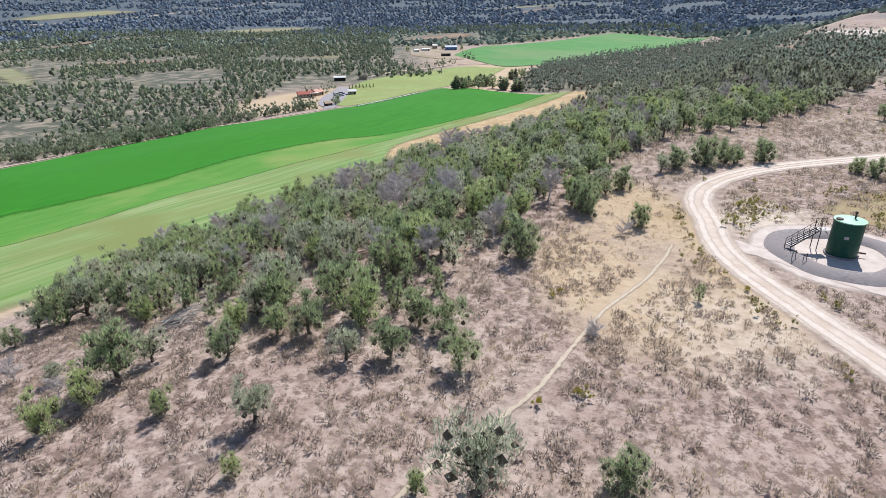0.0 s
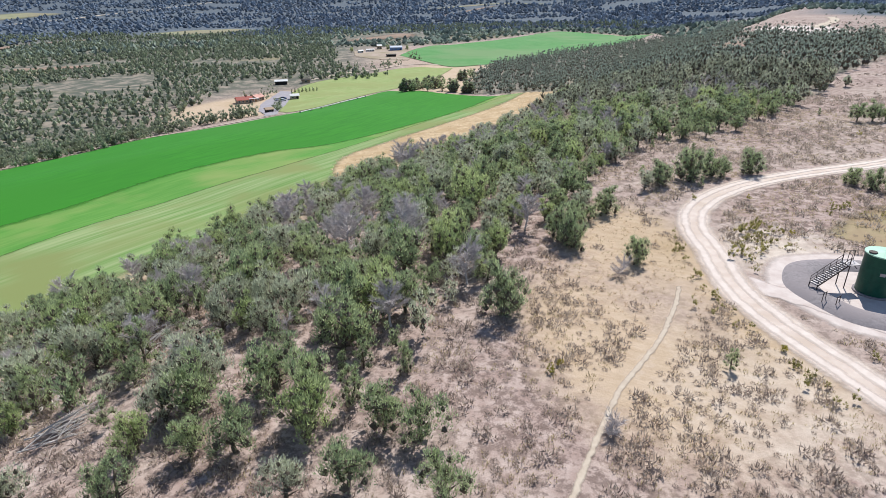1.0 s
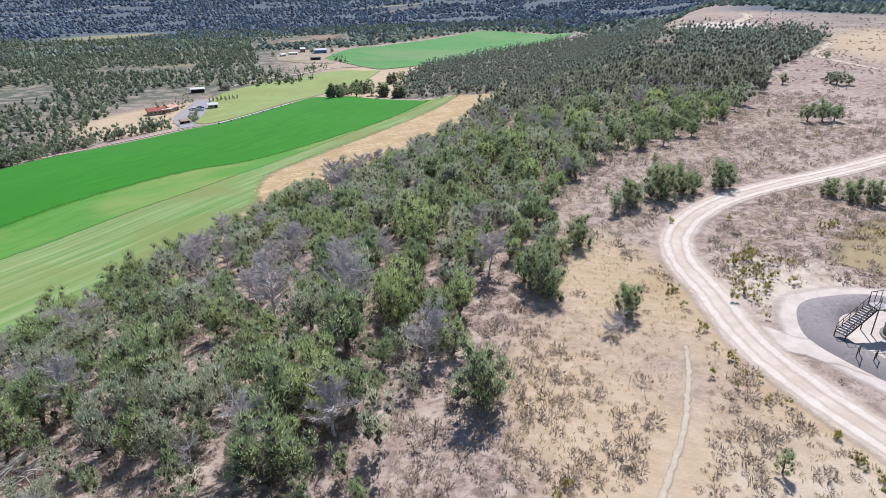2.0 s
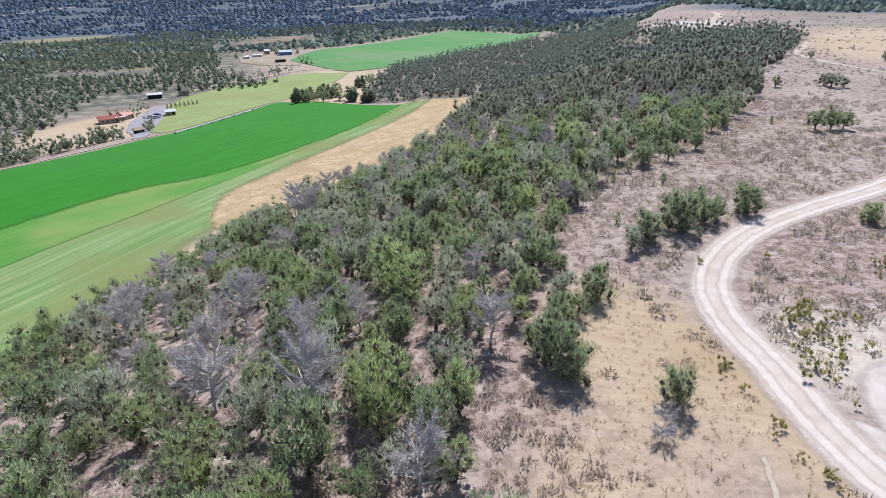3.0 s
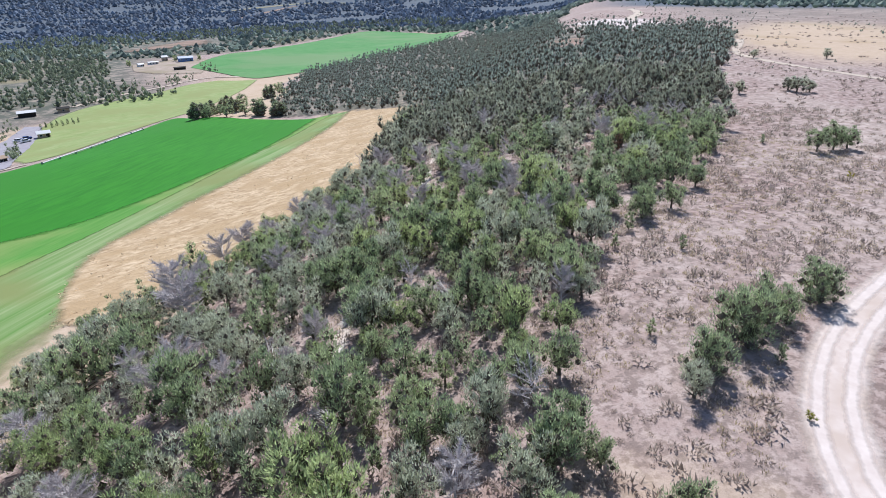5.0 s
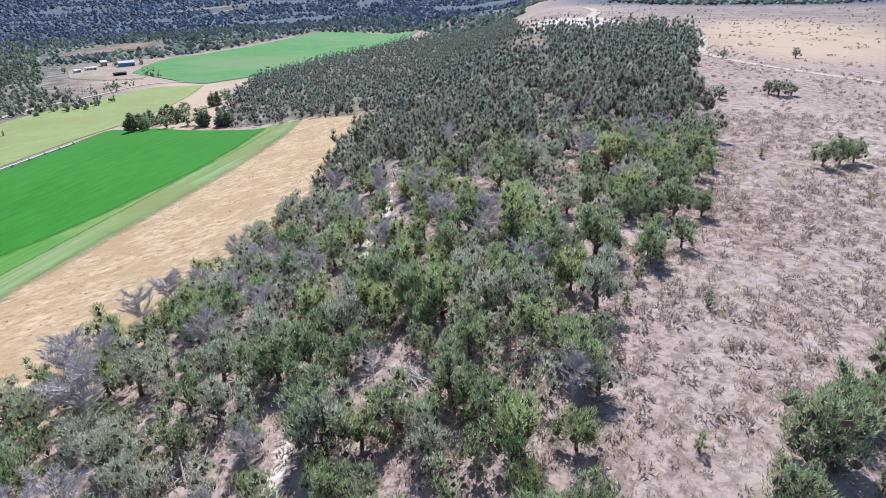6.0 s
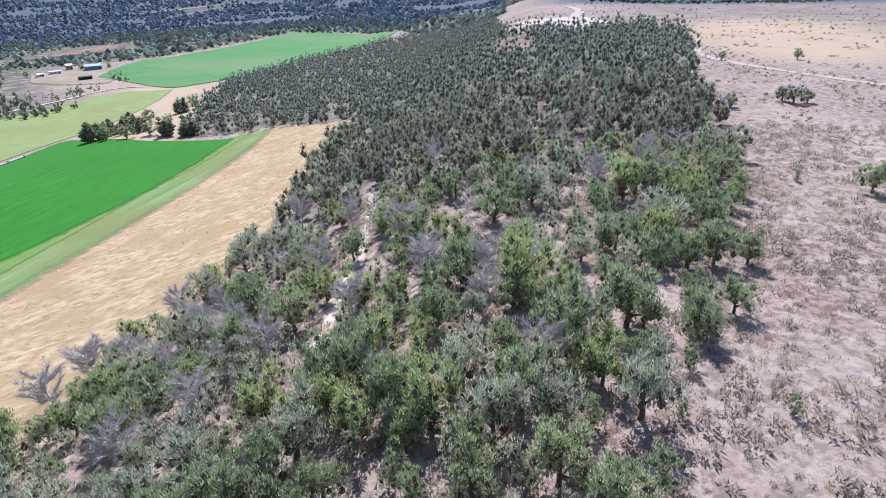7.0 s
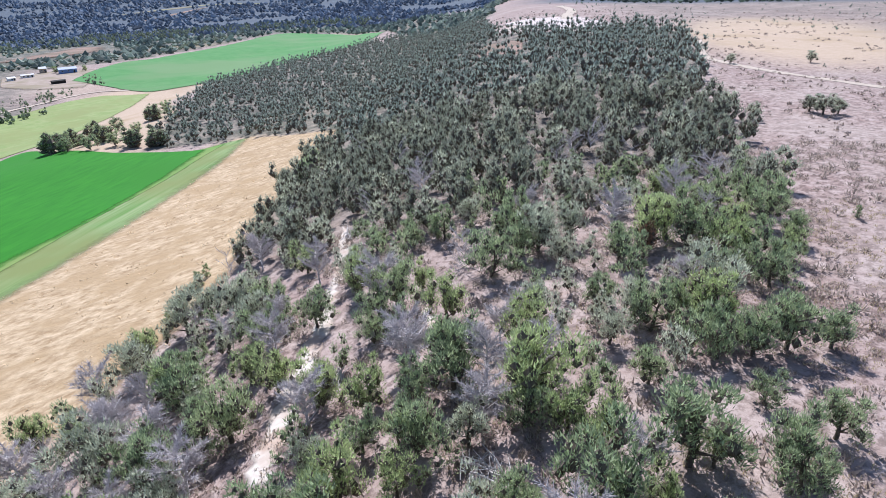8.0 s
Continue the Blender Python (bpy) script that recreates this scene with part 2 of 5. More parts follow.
def set_edge(data, m, n, width, soft):
    """Distance from the sheet's edges, 0 at them and 1 from soft metres inwards."""
    w = np.linspace(0, 1, m)
    across = np.minimum(w, 1 - w)[None, :] * np.asarray(width)[:, None]
    e = np.clip(across / soft, 0, 1)
    e[0], e[-1] = 0, 0
    data.attributes.new("edge", "FLOAT", "POINT").data.foreach_set("value", e.ravel().astype(np.float32))


def mesh(name, verts, faces, mat, smooth=False):
    data = bpy.data.meshes.new(name)
    data.from_pydata(verts.tolist() if isinstance(verts, np.ndarray) else verts, [], faces.tolist() if isinstance(faces, np.ndarray) else faces)
    data.materials.append(mat)
    if smooth:
        data.shade_smooth()
    return data


def part(name, geometry, mat, parent, label="", smooth=False):
    """One mesh object under a thing or a part; geometry is a bmesh, (verts, faces) or a mesh."""
    if isinstance(geometry, bmesh.types.BMesh):
        data = bpy.data.meshes.new(name)
        geometry.to_mesh(data)
        geometry.free()
        data.materials.append(mat)
        if smooth:
            data.shade_smooth()
    elif isinstance(geometry, tuple):
        data = mesh(name, *geometry, mat, smooth)
    else:
        data = geometry
    ob = new(name, data)
    ob.parent = parent
    return tagged(ob, label)


def spread(a, b, step, far, growth=1.05):
    """Grid lines: even from a to b, then wider and wider out to +-far."""
    mid = list(np.arange(a, b + 0.01, step))
    s, x = step, mid[-1]
    while x < far:
        s *= growth
        x += s
        mid.append(x)
    s, x = step, a
    while x > -far:
        s *= growth * 1.05
        x -= s
        mid.insert(0, x)
    return np.array(mid)


BEHIND = [(48, 775), (95, 815), (172, 905), (280, 1050), (360, 965), (350, 790), (300, 665), (310, 560), (330, 540), (440, 700), (620, 1150), (250, 1500), (-250, 1450), (-140, 920), (-60, 800)]
FAR_WOOD = [(62, 230), (82, 255), (81, 272), (68, 304), (50, 314), (36, 318), (42, 345), (52, 375), (60, 410), (74, 460), (92, 515), (125, 545), (180, 560), (250, 625), (300, 660), (310, 560), (260, 450), (214, 378), (196, 345), (205, 310), (245, 300), (240, 275), (204, 243), (160, 205), (132, 183), (120, 215)]
WOOD = [(-47, 62), (-45, 80), (-36, 98), (-24, 114), (-14, 130), (-9, 141), (-3, 141), (8, 151), (22, 160), (34, 173), (41, 189), (53, 215), (64, 228), (82, 255), (100, 262), (125, 230), (132, 185), (115, 162), (96, 145), (83, 134), (69, 124), (53, 123), (41, 108), (30, 97), (22, 84), (9, 68), (0, 54), (-6, 46), (-20, 44), (-40, 50)]


def inside_many(poly, x, y):
    """Which of many places lie inside a polygon."""
    odd = np.zeros(len(x), bool)
    for (ax, ay), (bx, by) in zip(poly, poly[1:] + poly[:1]):
        odd ^= ((ay > y) != (by > y)) & (x < (bx - ax) * (y - ay) / (by - ay + 1e-12) + ax)
    return odd


def build_ground():
    xs = spread(-90, 150, 2.0, 4700)
    ys = np.concatenate([spread(-6, 200, 2.0, 205), np.arange(210, 450, 4.0)])
    tail, s = [450.0], 4.0
    while tail[-1] < 4700:
        s *= 1.045
        tail.append(tail[-1] + s)
    ys = np.unique(np.concatenate([ys[ys > -4800], np.array(tail)]))
    gx, gy = np.meshgrid(xs, ys)
    x, y = gx.ravel(), gy.ravel()
    z = ground(x, y)
    n, k = len(ys), len(xs)
    idx = np.arange(n * k).reshape(n, k)
    faces = np.stack([idx[:-1, :-1], idx[:-1, 1:], idx[1:, 1:], idx[1:, :-1]], -1).reshape(-1, 4)
    data = mesh("ground", np.stack([x, y, z], 1), faces, M_GROUND, True)
    u, v, r = -0.8 * x + 0.6 * y, 0.6 * x + 0.8 * y, np.hypot(x, y)

    def blob(cx, cy, ru, rv, lean=0.0):
        c, s = math.cos(radians(lean)), math.sin(radians(lean))
        dx, dy = x - cx, y - cy
        return np.exp(-((c * dx + s * dy) / ru) ** 2 - ((c * dy - s * dx) / rv) ** 2)

    straw = 0.85 * blob(26, 73, 9, 15) + 0.7 * blob(14, 56, 6, 12) + 0.5 * blob(22, 46, 8, 9) + 0.95 * blob(265, 250, 95, 42, 35) + 0.55 * blob(30, 52, 3, 12)
    straw += 0.75 * ease(70, 86, u) * (1 - ease(125, 150, u)) + 0.55 * ease(225, 245, u) * (1 - ease(300, 330, u)) * ease(150, 250, v)
    straw += 0.9 * blob(25, 360, 30, 55) + 0.8 * blob(42, 450, 24, 80) + 0.25 * blob(19, 39, 14, 15)
    straw += 0.5 * blob(10, 620, 60, 90) + 0.2 * ease(235, 275, v) * (1 - ease(-60, -5, u)) * (1 - ease(420, 520, v))
    pale = 0.75 * blob(40, 68, 10, 9) + 0.9 * blob(230, 350, 40, 32, 45) + 0.45 * blob(110, 130, 45, 12, 40) + 0.55 * blob(25, 43, 14, 15) + 0.6 * blob(0, 640, 45, 60)
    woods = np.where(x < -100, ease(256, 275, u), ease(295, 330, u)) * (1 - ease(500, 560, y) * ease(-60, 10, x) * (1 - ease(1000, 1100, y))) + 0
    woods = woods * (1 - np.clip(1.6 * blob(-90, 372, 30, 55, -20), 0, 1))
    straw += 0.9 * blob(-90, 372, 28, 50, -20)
    # darker mottle inside the tree outlines, and partly over the far mesa
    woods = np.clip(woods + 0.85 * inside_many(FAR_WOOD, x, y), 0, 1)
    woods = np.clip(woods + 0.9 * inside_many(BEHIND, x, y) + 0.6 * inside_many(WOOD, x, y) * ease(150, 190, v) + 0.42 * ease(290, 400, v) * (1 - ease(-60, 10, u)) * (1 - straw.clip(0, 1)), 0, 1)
    # how far the haze-blue hill colour takes over, by distance
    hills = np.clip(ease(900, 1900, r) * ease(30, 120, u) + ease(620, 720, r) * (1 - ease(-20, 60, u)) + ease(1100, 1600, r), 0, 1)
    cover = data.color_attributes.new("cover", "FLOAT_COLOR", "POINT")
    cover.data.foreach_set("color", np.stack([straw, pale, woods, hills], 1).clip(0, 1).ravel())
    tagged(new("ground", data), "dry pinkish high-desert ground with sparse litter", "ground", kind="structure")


build_ground()


def smooth_line(points, n):
    """n places evenly along a rounded line through the points."""
    p = np.array(points, float)
    q = np.vstack([2 * p[0] - p[1], p, 2 * p[-1] - p[-2]])
    out = []
    for i in range(len(p) - 1):
        a, b, c, d = q[i:i + 4]
        for t in np.linspace(0, 1, 16, endpoint=False):
            out.append(0.5 * (2 * b + (c - a) * t + (2 * a - 5 * b + 4 * c - d) * t * t + (3 * b - a - 3 * c + d) * t ** 3))
    out = np.array(out + [p[-1]])
    s = np.concatenate([[0], np.cumsum(np.hypot(*np.diff(out, axis=0).T))])
    t = np.linspace(0, s[-1], n)
    return np.stack([np.interp(t, s, out[:, 0]), np.interp(t, s, out[:, 1])], 1)


def sheet(name, a, b, n, m, lift, mat, label, category, ragged=0.0, parent=None, soft=3.0):
    """A sheet draped on the land between two edge lines."""
    a, b = smooth_line(a, n), smooth_line(b, n)
    w = np.linspace(0, 1, m)
    p = a[:, None] * (1 - w)[None, :, None] + b[:, None] * w[None, :, None]
    if ragged:
        wob = rng.normal(0, ragged, (n, 1, 2))
        p[:, :1] += wob
        p[:, -1:] += rng.normal(0, ragged, (n, 1, 2))
    x, y = p[..., 0].ravel(), p[..., 1].ravel()
    verts = np.stack([x, y, ground(x, y) + lift], 1)
    idx = np.arange(n * m).reshape(n, m)
    faces = np.stack([idx[:-1, :-1], idx[:-1, 1:], idx[1:, 1:], idx[1:, :-1]], -1).reshape(-1, 4)
    if np.cross(verts[faces[0][1]] - verts[faces[0][0]], verts[faces[0][3]] - verts[faces[0][0]])[2] < 0:
        faces = faces[:, ::-1]
    data = mesh(name, verts, faces, mat, True)
    set_edge(data, m, n, np.hypot(*(a - b).T), soft)
    ob = tagged(new(name, data), label, category, kind="structure")
    ob.parent = parent
    return ob


def strip(name, line, width, n, lift, mat, label, category, offset=0.0, ragged=0.0, m=9, widths=None, soft=0.5):
    """A sheet of a width along a line."""
    c = smooth_line(line, n)
    d = np.gradient(c, axis=0)
    d /= np.hypot(d[:, 0], d[:, 1])[:, None]
    side = np.stack([-d[:, 1], d[:, 0]], 1)
    wd = np.full(n, width) if widths is None else np.interp(np.linspace(0, 1, n), np.linspace(0, 1, len(widths)), widths)
    wob = rng.normal(0, ragged, (2, n)) if ragged else np.zeros((2, n))
    a = c + side * (offset + wd / 2 + wob[0])[:, None]
    b = c + side * (offset - wd / 2 + wob[1])[:, None]
    w = np.linspace(0, 1, m)
    p = a[:, None] * (1 - w)[None, :, None] + b[:, None] * w[None, :, None]
    x, y = p[..., 0].ravel(), p[..., 1].ravel()
    verts = np.stack([x, y, ground(x, y) + lift], 1)
    idx = np.arange(n * m).reshape(n, m)
    faces = np.stack([idx[:-1, :-1], idx[1:, :-1], idx[1:, 1:], idx[:-1, 1:]], -1).reshape(-1, 4)
    data = mesh(name, verts, faces, mat, True)
    set_edge(data, m, n, wd, soft)
    return tagged(new(name, data), label, category, kind="structure")


def inward(line, d):
    """The line moved d metres towards the mesa."""
    return [(x + 0.8 * d, y - 0.6 * d) for x, y in line]


# fields below the rim, from the edge lines nearest the mesa outwards
PASTURE_IN = [(-110, 20), (-80, 45), (-55, 70), (-47, 88), (-34, 105), (-24, 122), (-19, 141), (-14, 154), (-15, 180), (-3, 198), (20, 225), (41, 257), (55, 280), (66, 305)]
PASTURE_OUT = [(-150, 60), (-112, 85), (-84, 108), (-66, 138), (-50, 158), (-36, 174), (-24, 190), (-13, 203), (0, 221), (21, 250), (40, 276), (52, 294), (58, 304)]
LIGHT_OUT = [(-170, 100), (-130, 110), (-100, 132), (-86, 148), (-70, 176), (-54, 195), (-40, 207), (-26, 211), (-8, 223), (15, 247), (32, 272), (45, 293), (50, 303)]
DARK_OUT = [(-220, 150), (-178, 180), (-150, 208), (-134, 240), (-112, 276), (-88, 284), (-66, 291), (-47, 304), (-30, 324), (-15, 350), (-3, 371), (5, 354), (7, 334)]
sheet("field_pasture", inward(PASTURE_IN, 4.0), inward(PASTURE_OUT, -4.5), 160, 40, 0.12, M_MOWN, "mown green pasture with pale cut stripes", "field", 0.3, soft=9.0)
sheet("field_light", inward(PASTURE_OUT, 1.2), LIGHT_OUT, 160, 14, 0.16, M_LIGHT, "light green regrowing hay field", "field", 0.2, soft=1.5)
sheet("field_alfalfa", inward(LIGHT_OUT, 4.0), DARK_OUT, 160, 40, 0.2, M_ALFALFA, "dense bright green alfalfa field", "field", 0.25, soft=4.5)
OLIVE_IN = [(-52, 312), (-38, 322), (-20, 350), (-3, 376), (14, 402), (30, 450), (44, 500), (58, 548)]
OLIVE_OUT = [(-66, 345), (-66, 385), (-66, 420), (-62, 455), (-42, 490), (-15, 520), (10, 550), (30, 565)]
sheet("field_olive", OLIVE_IN, OLIVE_OUT, 60, 24, 0.2, M_OLIVE, "dry olive-green pasture below the ranch", "field", 0.4)
sheet("field_far", [(36, 600), (58, 556), (86, 556), (180, 580), (260, 650), (345, 790)], [(10, 655), (46, 755), (98, 800), (178, 892), (285, 1035), (352, 950)], 60, 30, 0.4, M_FARFIELD, "large green field beyond the woods", "field", 1.0)
STRAW_OUT = [(-15, 148), (-17, 166), (-14, 184), (-2, 198), (20, 225), (41, 257), (55, 280), (66, 305)]
STRAW_IN = [(-6, 138), (8, 151), (22, 160), (35, 175), (43, 193), (56, 218), (68, 238), (84, 262)]
STRAW_A, STRAW_B = smooth_line(STRAW_IN, 110), smooth_line(STRAW_OUT, 110)
sheet("field_straw", STRAW_IN, STRAW_OUT, 110, 24, 0.17, M_STRAW, "golden dry straw field beside the trees", "field", 0.5, soft=4.0)
GULLIES = (
    ([(51, 175), (46, 163), (40, 152), (35.5, 145), (32, 139), (29, 134)], [0.8, 2.0, 1.6, 2.2, 2.6, 2.0]),
    ([(18, 118), (15.5, 110), (12.5, 104)], [0.8, 1.8, 1.0]),
    ([(47, 146), (45, 139), (42, 131)], [0.8, 1.9, 1.2]),
)
for line, widths in GULLIES:
    strip("gully", line, 1, 60, 0.05, M_GULLY, "bare whitish eroded soil between the trees", "soil", ragged=0.25, m=9, widths=widths, soft=0.7)
ROAD = [(260, 150), (180, 128), (120, 110), (78, 97), (62, 93), (52, 90), (44, 86), (38, 81), (34.5, 75), (33, 68), (31, 60), (31, 53), (32, 47), (33, 42), (34, 37), (36, 25), (40, 5), (46, -25), (55, -80)]
strip("road", ROAD, 4.5, 260, 0.06, M_ROAD, "pale two-track dirt road", "road", ragged=0.05, soft=1.1, m=17)
strip("road_rut", ROAD, 1.3, 260, 0.075, M_RUT, "bright wheel rut worn in the dirt road", "road", 0.95, 0.06, 9, soft=0.65)
strip("road_rut", ROAD, 1.3, 260, 0.075, M_RUT, "bright wheel rut worn in the dirt road", "road", -0.95, 0.06, 9, soft=0.65)
FOOTPATH = [(26, 61), (24, 57.5), (20, 52), (15, 46.7), (12, 42.5), (9, 38), (7, 35), (4, 31.8), (0, 28), (-5, 22)]
strip("path", FOOTPATH, 0.55, 120, 0.05, M_PATH, "narrow trodden foot path through dry grass", "path", ragged=0.04, m=7, soft=0.25)
strip("track", [(220, 253), (203, 238), (188, 226), (178, 215), (172, 195), (171, 175), (172, 140)], 3.2, 80, 0.08, M_PATH, "pale dirt track past a lone tree", "road", ragged=0.3)


# ---- trees ----
ICO = bmesh.new()
bmesh.ops.create_icosphere(ICO, subdivisions=1, radius=1)
ICO_V = np.array([v.co[:] for v in ICO.verts])
ICO_F = np.array([[v.index for v in f.verts] for f in ICO.faces])
ICO.free()
OCT_V = np.array([(1, 0, 0), (0, 1, 0), (-1, 0, 0), (0, -1, 0), (0, 0, 1), (0, 0, -1)], float)
OCT_F = np.array([(0, 1, 4), (1, 2, 4), (2, 3, 4), (3, 0, 4), (1, 0, 5), (2, 1, 5), (3, 2, 5), (0, 3, 5)])


def sprays(centres, outs, length, width, r):
    """Narrow leaf sprays: a tapering blade a spray, from each centre along its way."""
    n = len(centres)
    side = np.cross(outs, r.normal(size=(n, 3)))
    side /= np.linalg.norm(side, axis=1)[:, None] + 1e-6
    ln = length * r.uniform(0.7, 1.3, (n, 1))
    wd = width * r.uniform(0.7, 1.3, (n, 1))
    foot = centres - outs * ln * 0.4
    v = np.stack([foot + side * wd / 2, centres + outs * ln * 0.6, foot - side * wd / 2], 1).reshape(-1, 3)
    return v, np.arange(3 * n).reshape(n, 3)


def join(pieces):
    vs, fs, k = [], [], 0
    for v, f in pieces:
        vs.append(v)
        fs += (np.asarray(f) + k).tolist()
        k += len(v)
    return np.vstack(vs), fs


def unit(r, n):
    d = r.normal(size=(n, 3))
    return d / np.linalg.norm(d, axis=1)[:, None]


def crown(seed, height, radius, lobes, per_lobe, leaf, slim=1.0, base=0.12, heart=0.66, broad=0.5, up=0.85):
    """A crown of several leaders, each a stack of ragged tufts of upright leaf sprays, with gaps between."""
    r = np.random.default_rng(seed)
    cores, pieces = [], []
    heads = 1 if slim > 1.2 else int(r.integers(3, 6))
    turn = r.uniform(0, 6.283)
    lead = []
    for k in range(heads):
        a = turn + k * 6.283 / heads + r.uniform(-0.5, 0.5)
        away = 0.0 if heads == 1 else radius * r.uniform(0.28, 0.62)
        lead.append((math.cos(a) * away, math.sin(a) * away, r.uniform(0.72, 1.0) if k else 1.0, radius * (1.0 if heads == 1 else r.uniform(0.42, 0.66))))
    for i in range(lobes):
        px, py, tall, wide = lead[i % heads]
        h = base + (tall * 0.95 - base) * ((i // heads + r.uniform(0, 1)) / (lobes / heads))
        full = max(0.12, 1 - abs(h / tall - 0.38) / 0.72) ** 0.7
        reach = wide * full * r.uniform(0.35, 1.05)
        a = i * 2.4 + r.uniform(-0.8, 0.8)
        size = radius * r.uniform(0.25, 0.43) * (1.12 - 0.40 * h)
        c = np.array([px * (0.7 + 0.4 * h) + math.cos(a) * reach, py * (0.7 + 0.4 * h) + math.sin(a) * reach, height * h])
        stretch = np.array([1, 1, max(1.0, slim) * r.uniform(0.9, 1.5)])
        # tuft core; where coloured dark, it stands in for shade inside the crown
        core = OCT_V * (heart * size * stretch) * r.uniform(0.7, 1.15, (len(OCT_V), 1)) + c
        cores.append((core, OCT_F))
        d = unit(r, per_lobe)
        d[:, 2] = np.where(r.uniform(size=per_lobe) < 0.8, np.abs(d[:, 2]), d[:, 2])
        at = c + d * size * stretch * r.uniform(0.6, 1.15, (per_lobe, 1))
        out = d * 0.45 + unit(r, per_lobe) * 0.4 + np.array([0, 0, up])
        out /= np.linalg.norm(out, axis=1)[:, None]
        pieces.append(sprays(at, out, leaf * 2.3, leaf * 2.3 * broad * 0.5, r))
    return join(cores + pieces)


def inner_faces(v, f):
    """1 for each face of a crown's dark inner shade cores, 0 for its leaf sprays."""
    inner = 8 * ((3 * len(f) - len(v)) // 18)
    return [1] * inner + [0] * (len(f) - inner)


def limb(a, b, ra, rb, sides=5):
    """A tapered round limb."""
    a, b = np.array(a, float), np.array(b, float)
    w = (b - a) / (np.linalg.norm(b - a) + 1e-9)
    s = np.cross(w, (0.31, 0.77, 0.55))
    s /= np.linalg.norm(s)
    t = np.cross(w, s)
    ang = np.arange(sides) * 2 * math.pi / sides
    ring = np.cos(ang)[:, None] * s + np.sin(ang)[:, None] * t
    v = np.vstack([a + ring * ra, b + ring * rb])
    f = [[i, (i + 1) % sides, sides + (i + 1) % sides, sides + i] for i in range(sides)] + [[*range(sides, 2 * sides)]]
    return v, f


def join_any(pieces):
    vs, fs, k = [], [], 0
    for v, f in pieces:
        vs.append(v)
        fs += [[int(i) + k for i in q] for q in f]
        k += len(v)
    return np.vstack(vs), fs


def trunk(seed, height, thick, limbs=7):
    """A crooked forked trunk with limbs up into the crown."""
    r = np.random.default_rng(seed)
    pieces, p = [], np.array([0, 0, -0.35])
    stem = [p]
    for i in range(4):
        p = p + np.array([r.normal(0, 0.10), r.normal(0, 0.10), 1]) * (height * 0.8 + 0.35) / 4
        stem.append(p)
    for i in range(4):
        pieces.append(limb(stem[i], stem[i + 1], thick * (1 - 0.22 * i), thick * (0.78 - 0.22 * i), 6))
    for i in range(limbs):
        k = r.uniform(0.15, 0.85) * 4
        a = stem[int(k)] + (stem[int(k) + 1] - stem[int(k)]) * (k % 1)
        ang, ln = r.uniform(0, 6.28), height * r.uniform(0.2, 0.34)
        b = a + np.array([math.cos(ang) * ln * 0.8, math.sin(ang) * ln * 0.8, ln * 0.65])
        pieces.append(limb(a, b, thick * 0.42, thick * 0.15, 4))
    return join_any(pieces)


def dead_crown(seed, height, radius, limbs, twigs):
    """Bare limbs with many fine twigs."""
    r = np.random.default_rng(seed)
    pieces = []
    for i in range(limbs):
        h = height * r.uniform(0.25, 0.85)
        ang = r.uniform(0, 6.28)
        ln = radius * r.uniform(0.6, 1.1) * (1.15 - 0.6 * h / height)
        a = np.array([0, 0, h])
        b = a + np.array([math.cos(ang) * ln * 0.6, math.sin(ang) * ln * 0.6, ln * r.uniform(0.3, 0.7)])
        c = b + np.array([math.cos(ang + r.normal(0, 0.5)) * ln * 0.45, math.sin(ang + r.normal(0, 0.5)) * ln * 0.45, ln * r.uniform(0.1, 0.6)])
        pieces += [limb(a, b, 0.03, 0.019, 4), limb(b, c, 0.019, 0.007, 3)]
        t = r.uniform(0, 1, (twigs, 1))
        at = np.where(t < 0.5, a + (b - a) * (0.3 + 1.4 * t), b + (c - b) * (2 * t - 1))
        out = unit(r, twigs) * 0.7 + np.array([math.cos(ang) * 0.5, math.sin(ang) * 0.5, 0.6])
        out /= np.linalg.norm(out, axis=1)[:, None]
        pieces.append(sprays(at + out * 0.15, out, 0.55, 0.03, r))
    return join_any(pieces)


KINDS = {}


def make_kind(key, n, build_crown, build_trunk, leaf, bark_and_shade):
    KINDS[key] = []
    for i in range(n):
        v, f = build_crown(i)
        head = mesh("crown", v, f, leaf)
        # cores take the trunk's dark colour, as shade put into the crown
        if leaf is not bark_and_shade:
            head.materials.append(bark_and_shade)
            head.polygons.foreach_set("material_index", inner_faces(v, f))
        KINDS[key].append((head, mesh("trunk", *build_trunk(i), bark_and_shade, True)))


make_kind("juniper", 5, lambda i: crown(10 + i, 4.0, 1.6, 32, 76, 0.112, 1.0, 0.2, 0.47), lambda i: trunk(10 + i, 3.4, 0.16), M_LEAF, M_BARK_AND_SHADE)
make_kind("grey", 4, lambda i: crown(30 + i, 4.0, 1.7, 30, 72, 0.112, 1.0, 0.28, 0.38), lambda i: trunk(30 + i, 3.6, 0.17, 9), M_LEAF_GREY, M_BARK_AND_SHADE)
make_kind("bright", 4, lambda i: crown(50 + i, 4.0, 1.6, 32, 76, 0.112, 1.1, 0.18, 0.48), lambda i: trunk(50 + i, 3.4, 0.15), M_LEAF_BRIGHT, M_BARK_AND_SHADE)
make_kind("slim", 3, lambda i: crown(70 + i, 4.0, 0.95, 22, 74, 0.095, 1.3, 0.06, 0.58), lambda i: trunk(70 + i, 3.4, 0.12), M_LEAF, M_BARK_AND_SHADE)
make_kind("round", 2, lambda i: crown(90 + i, 4.0, 1.75, 46, 80, 0.108, 1.0, 0.05, 0.52), lambda i: trunk(90 + i, 3.2, 0.16), M_LEAF, M_BARK_AND_SHADE)
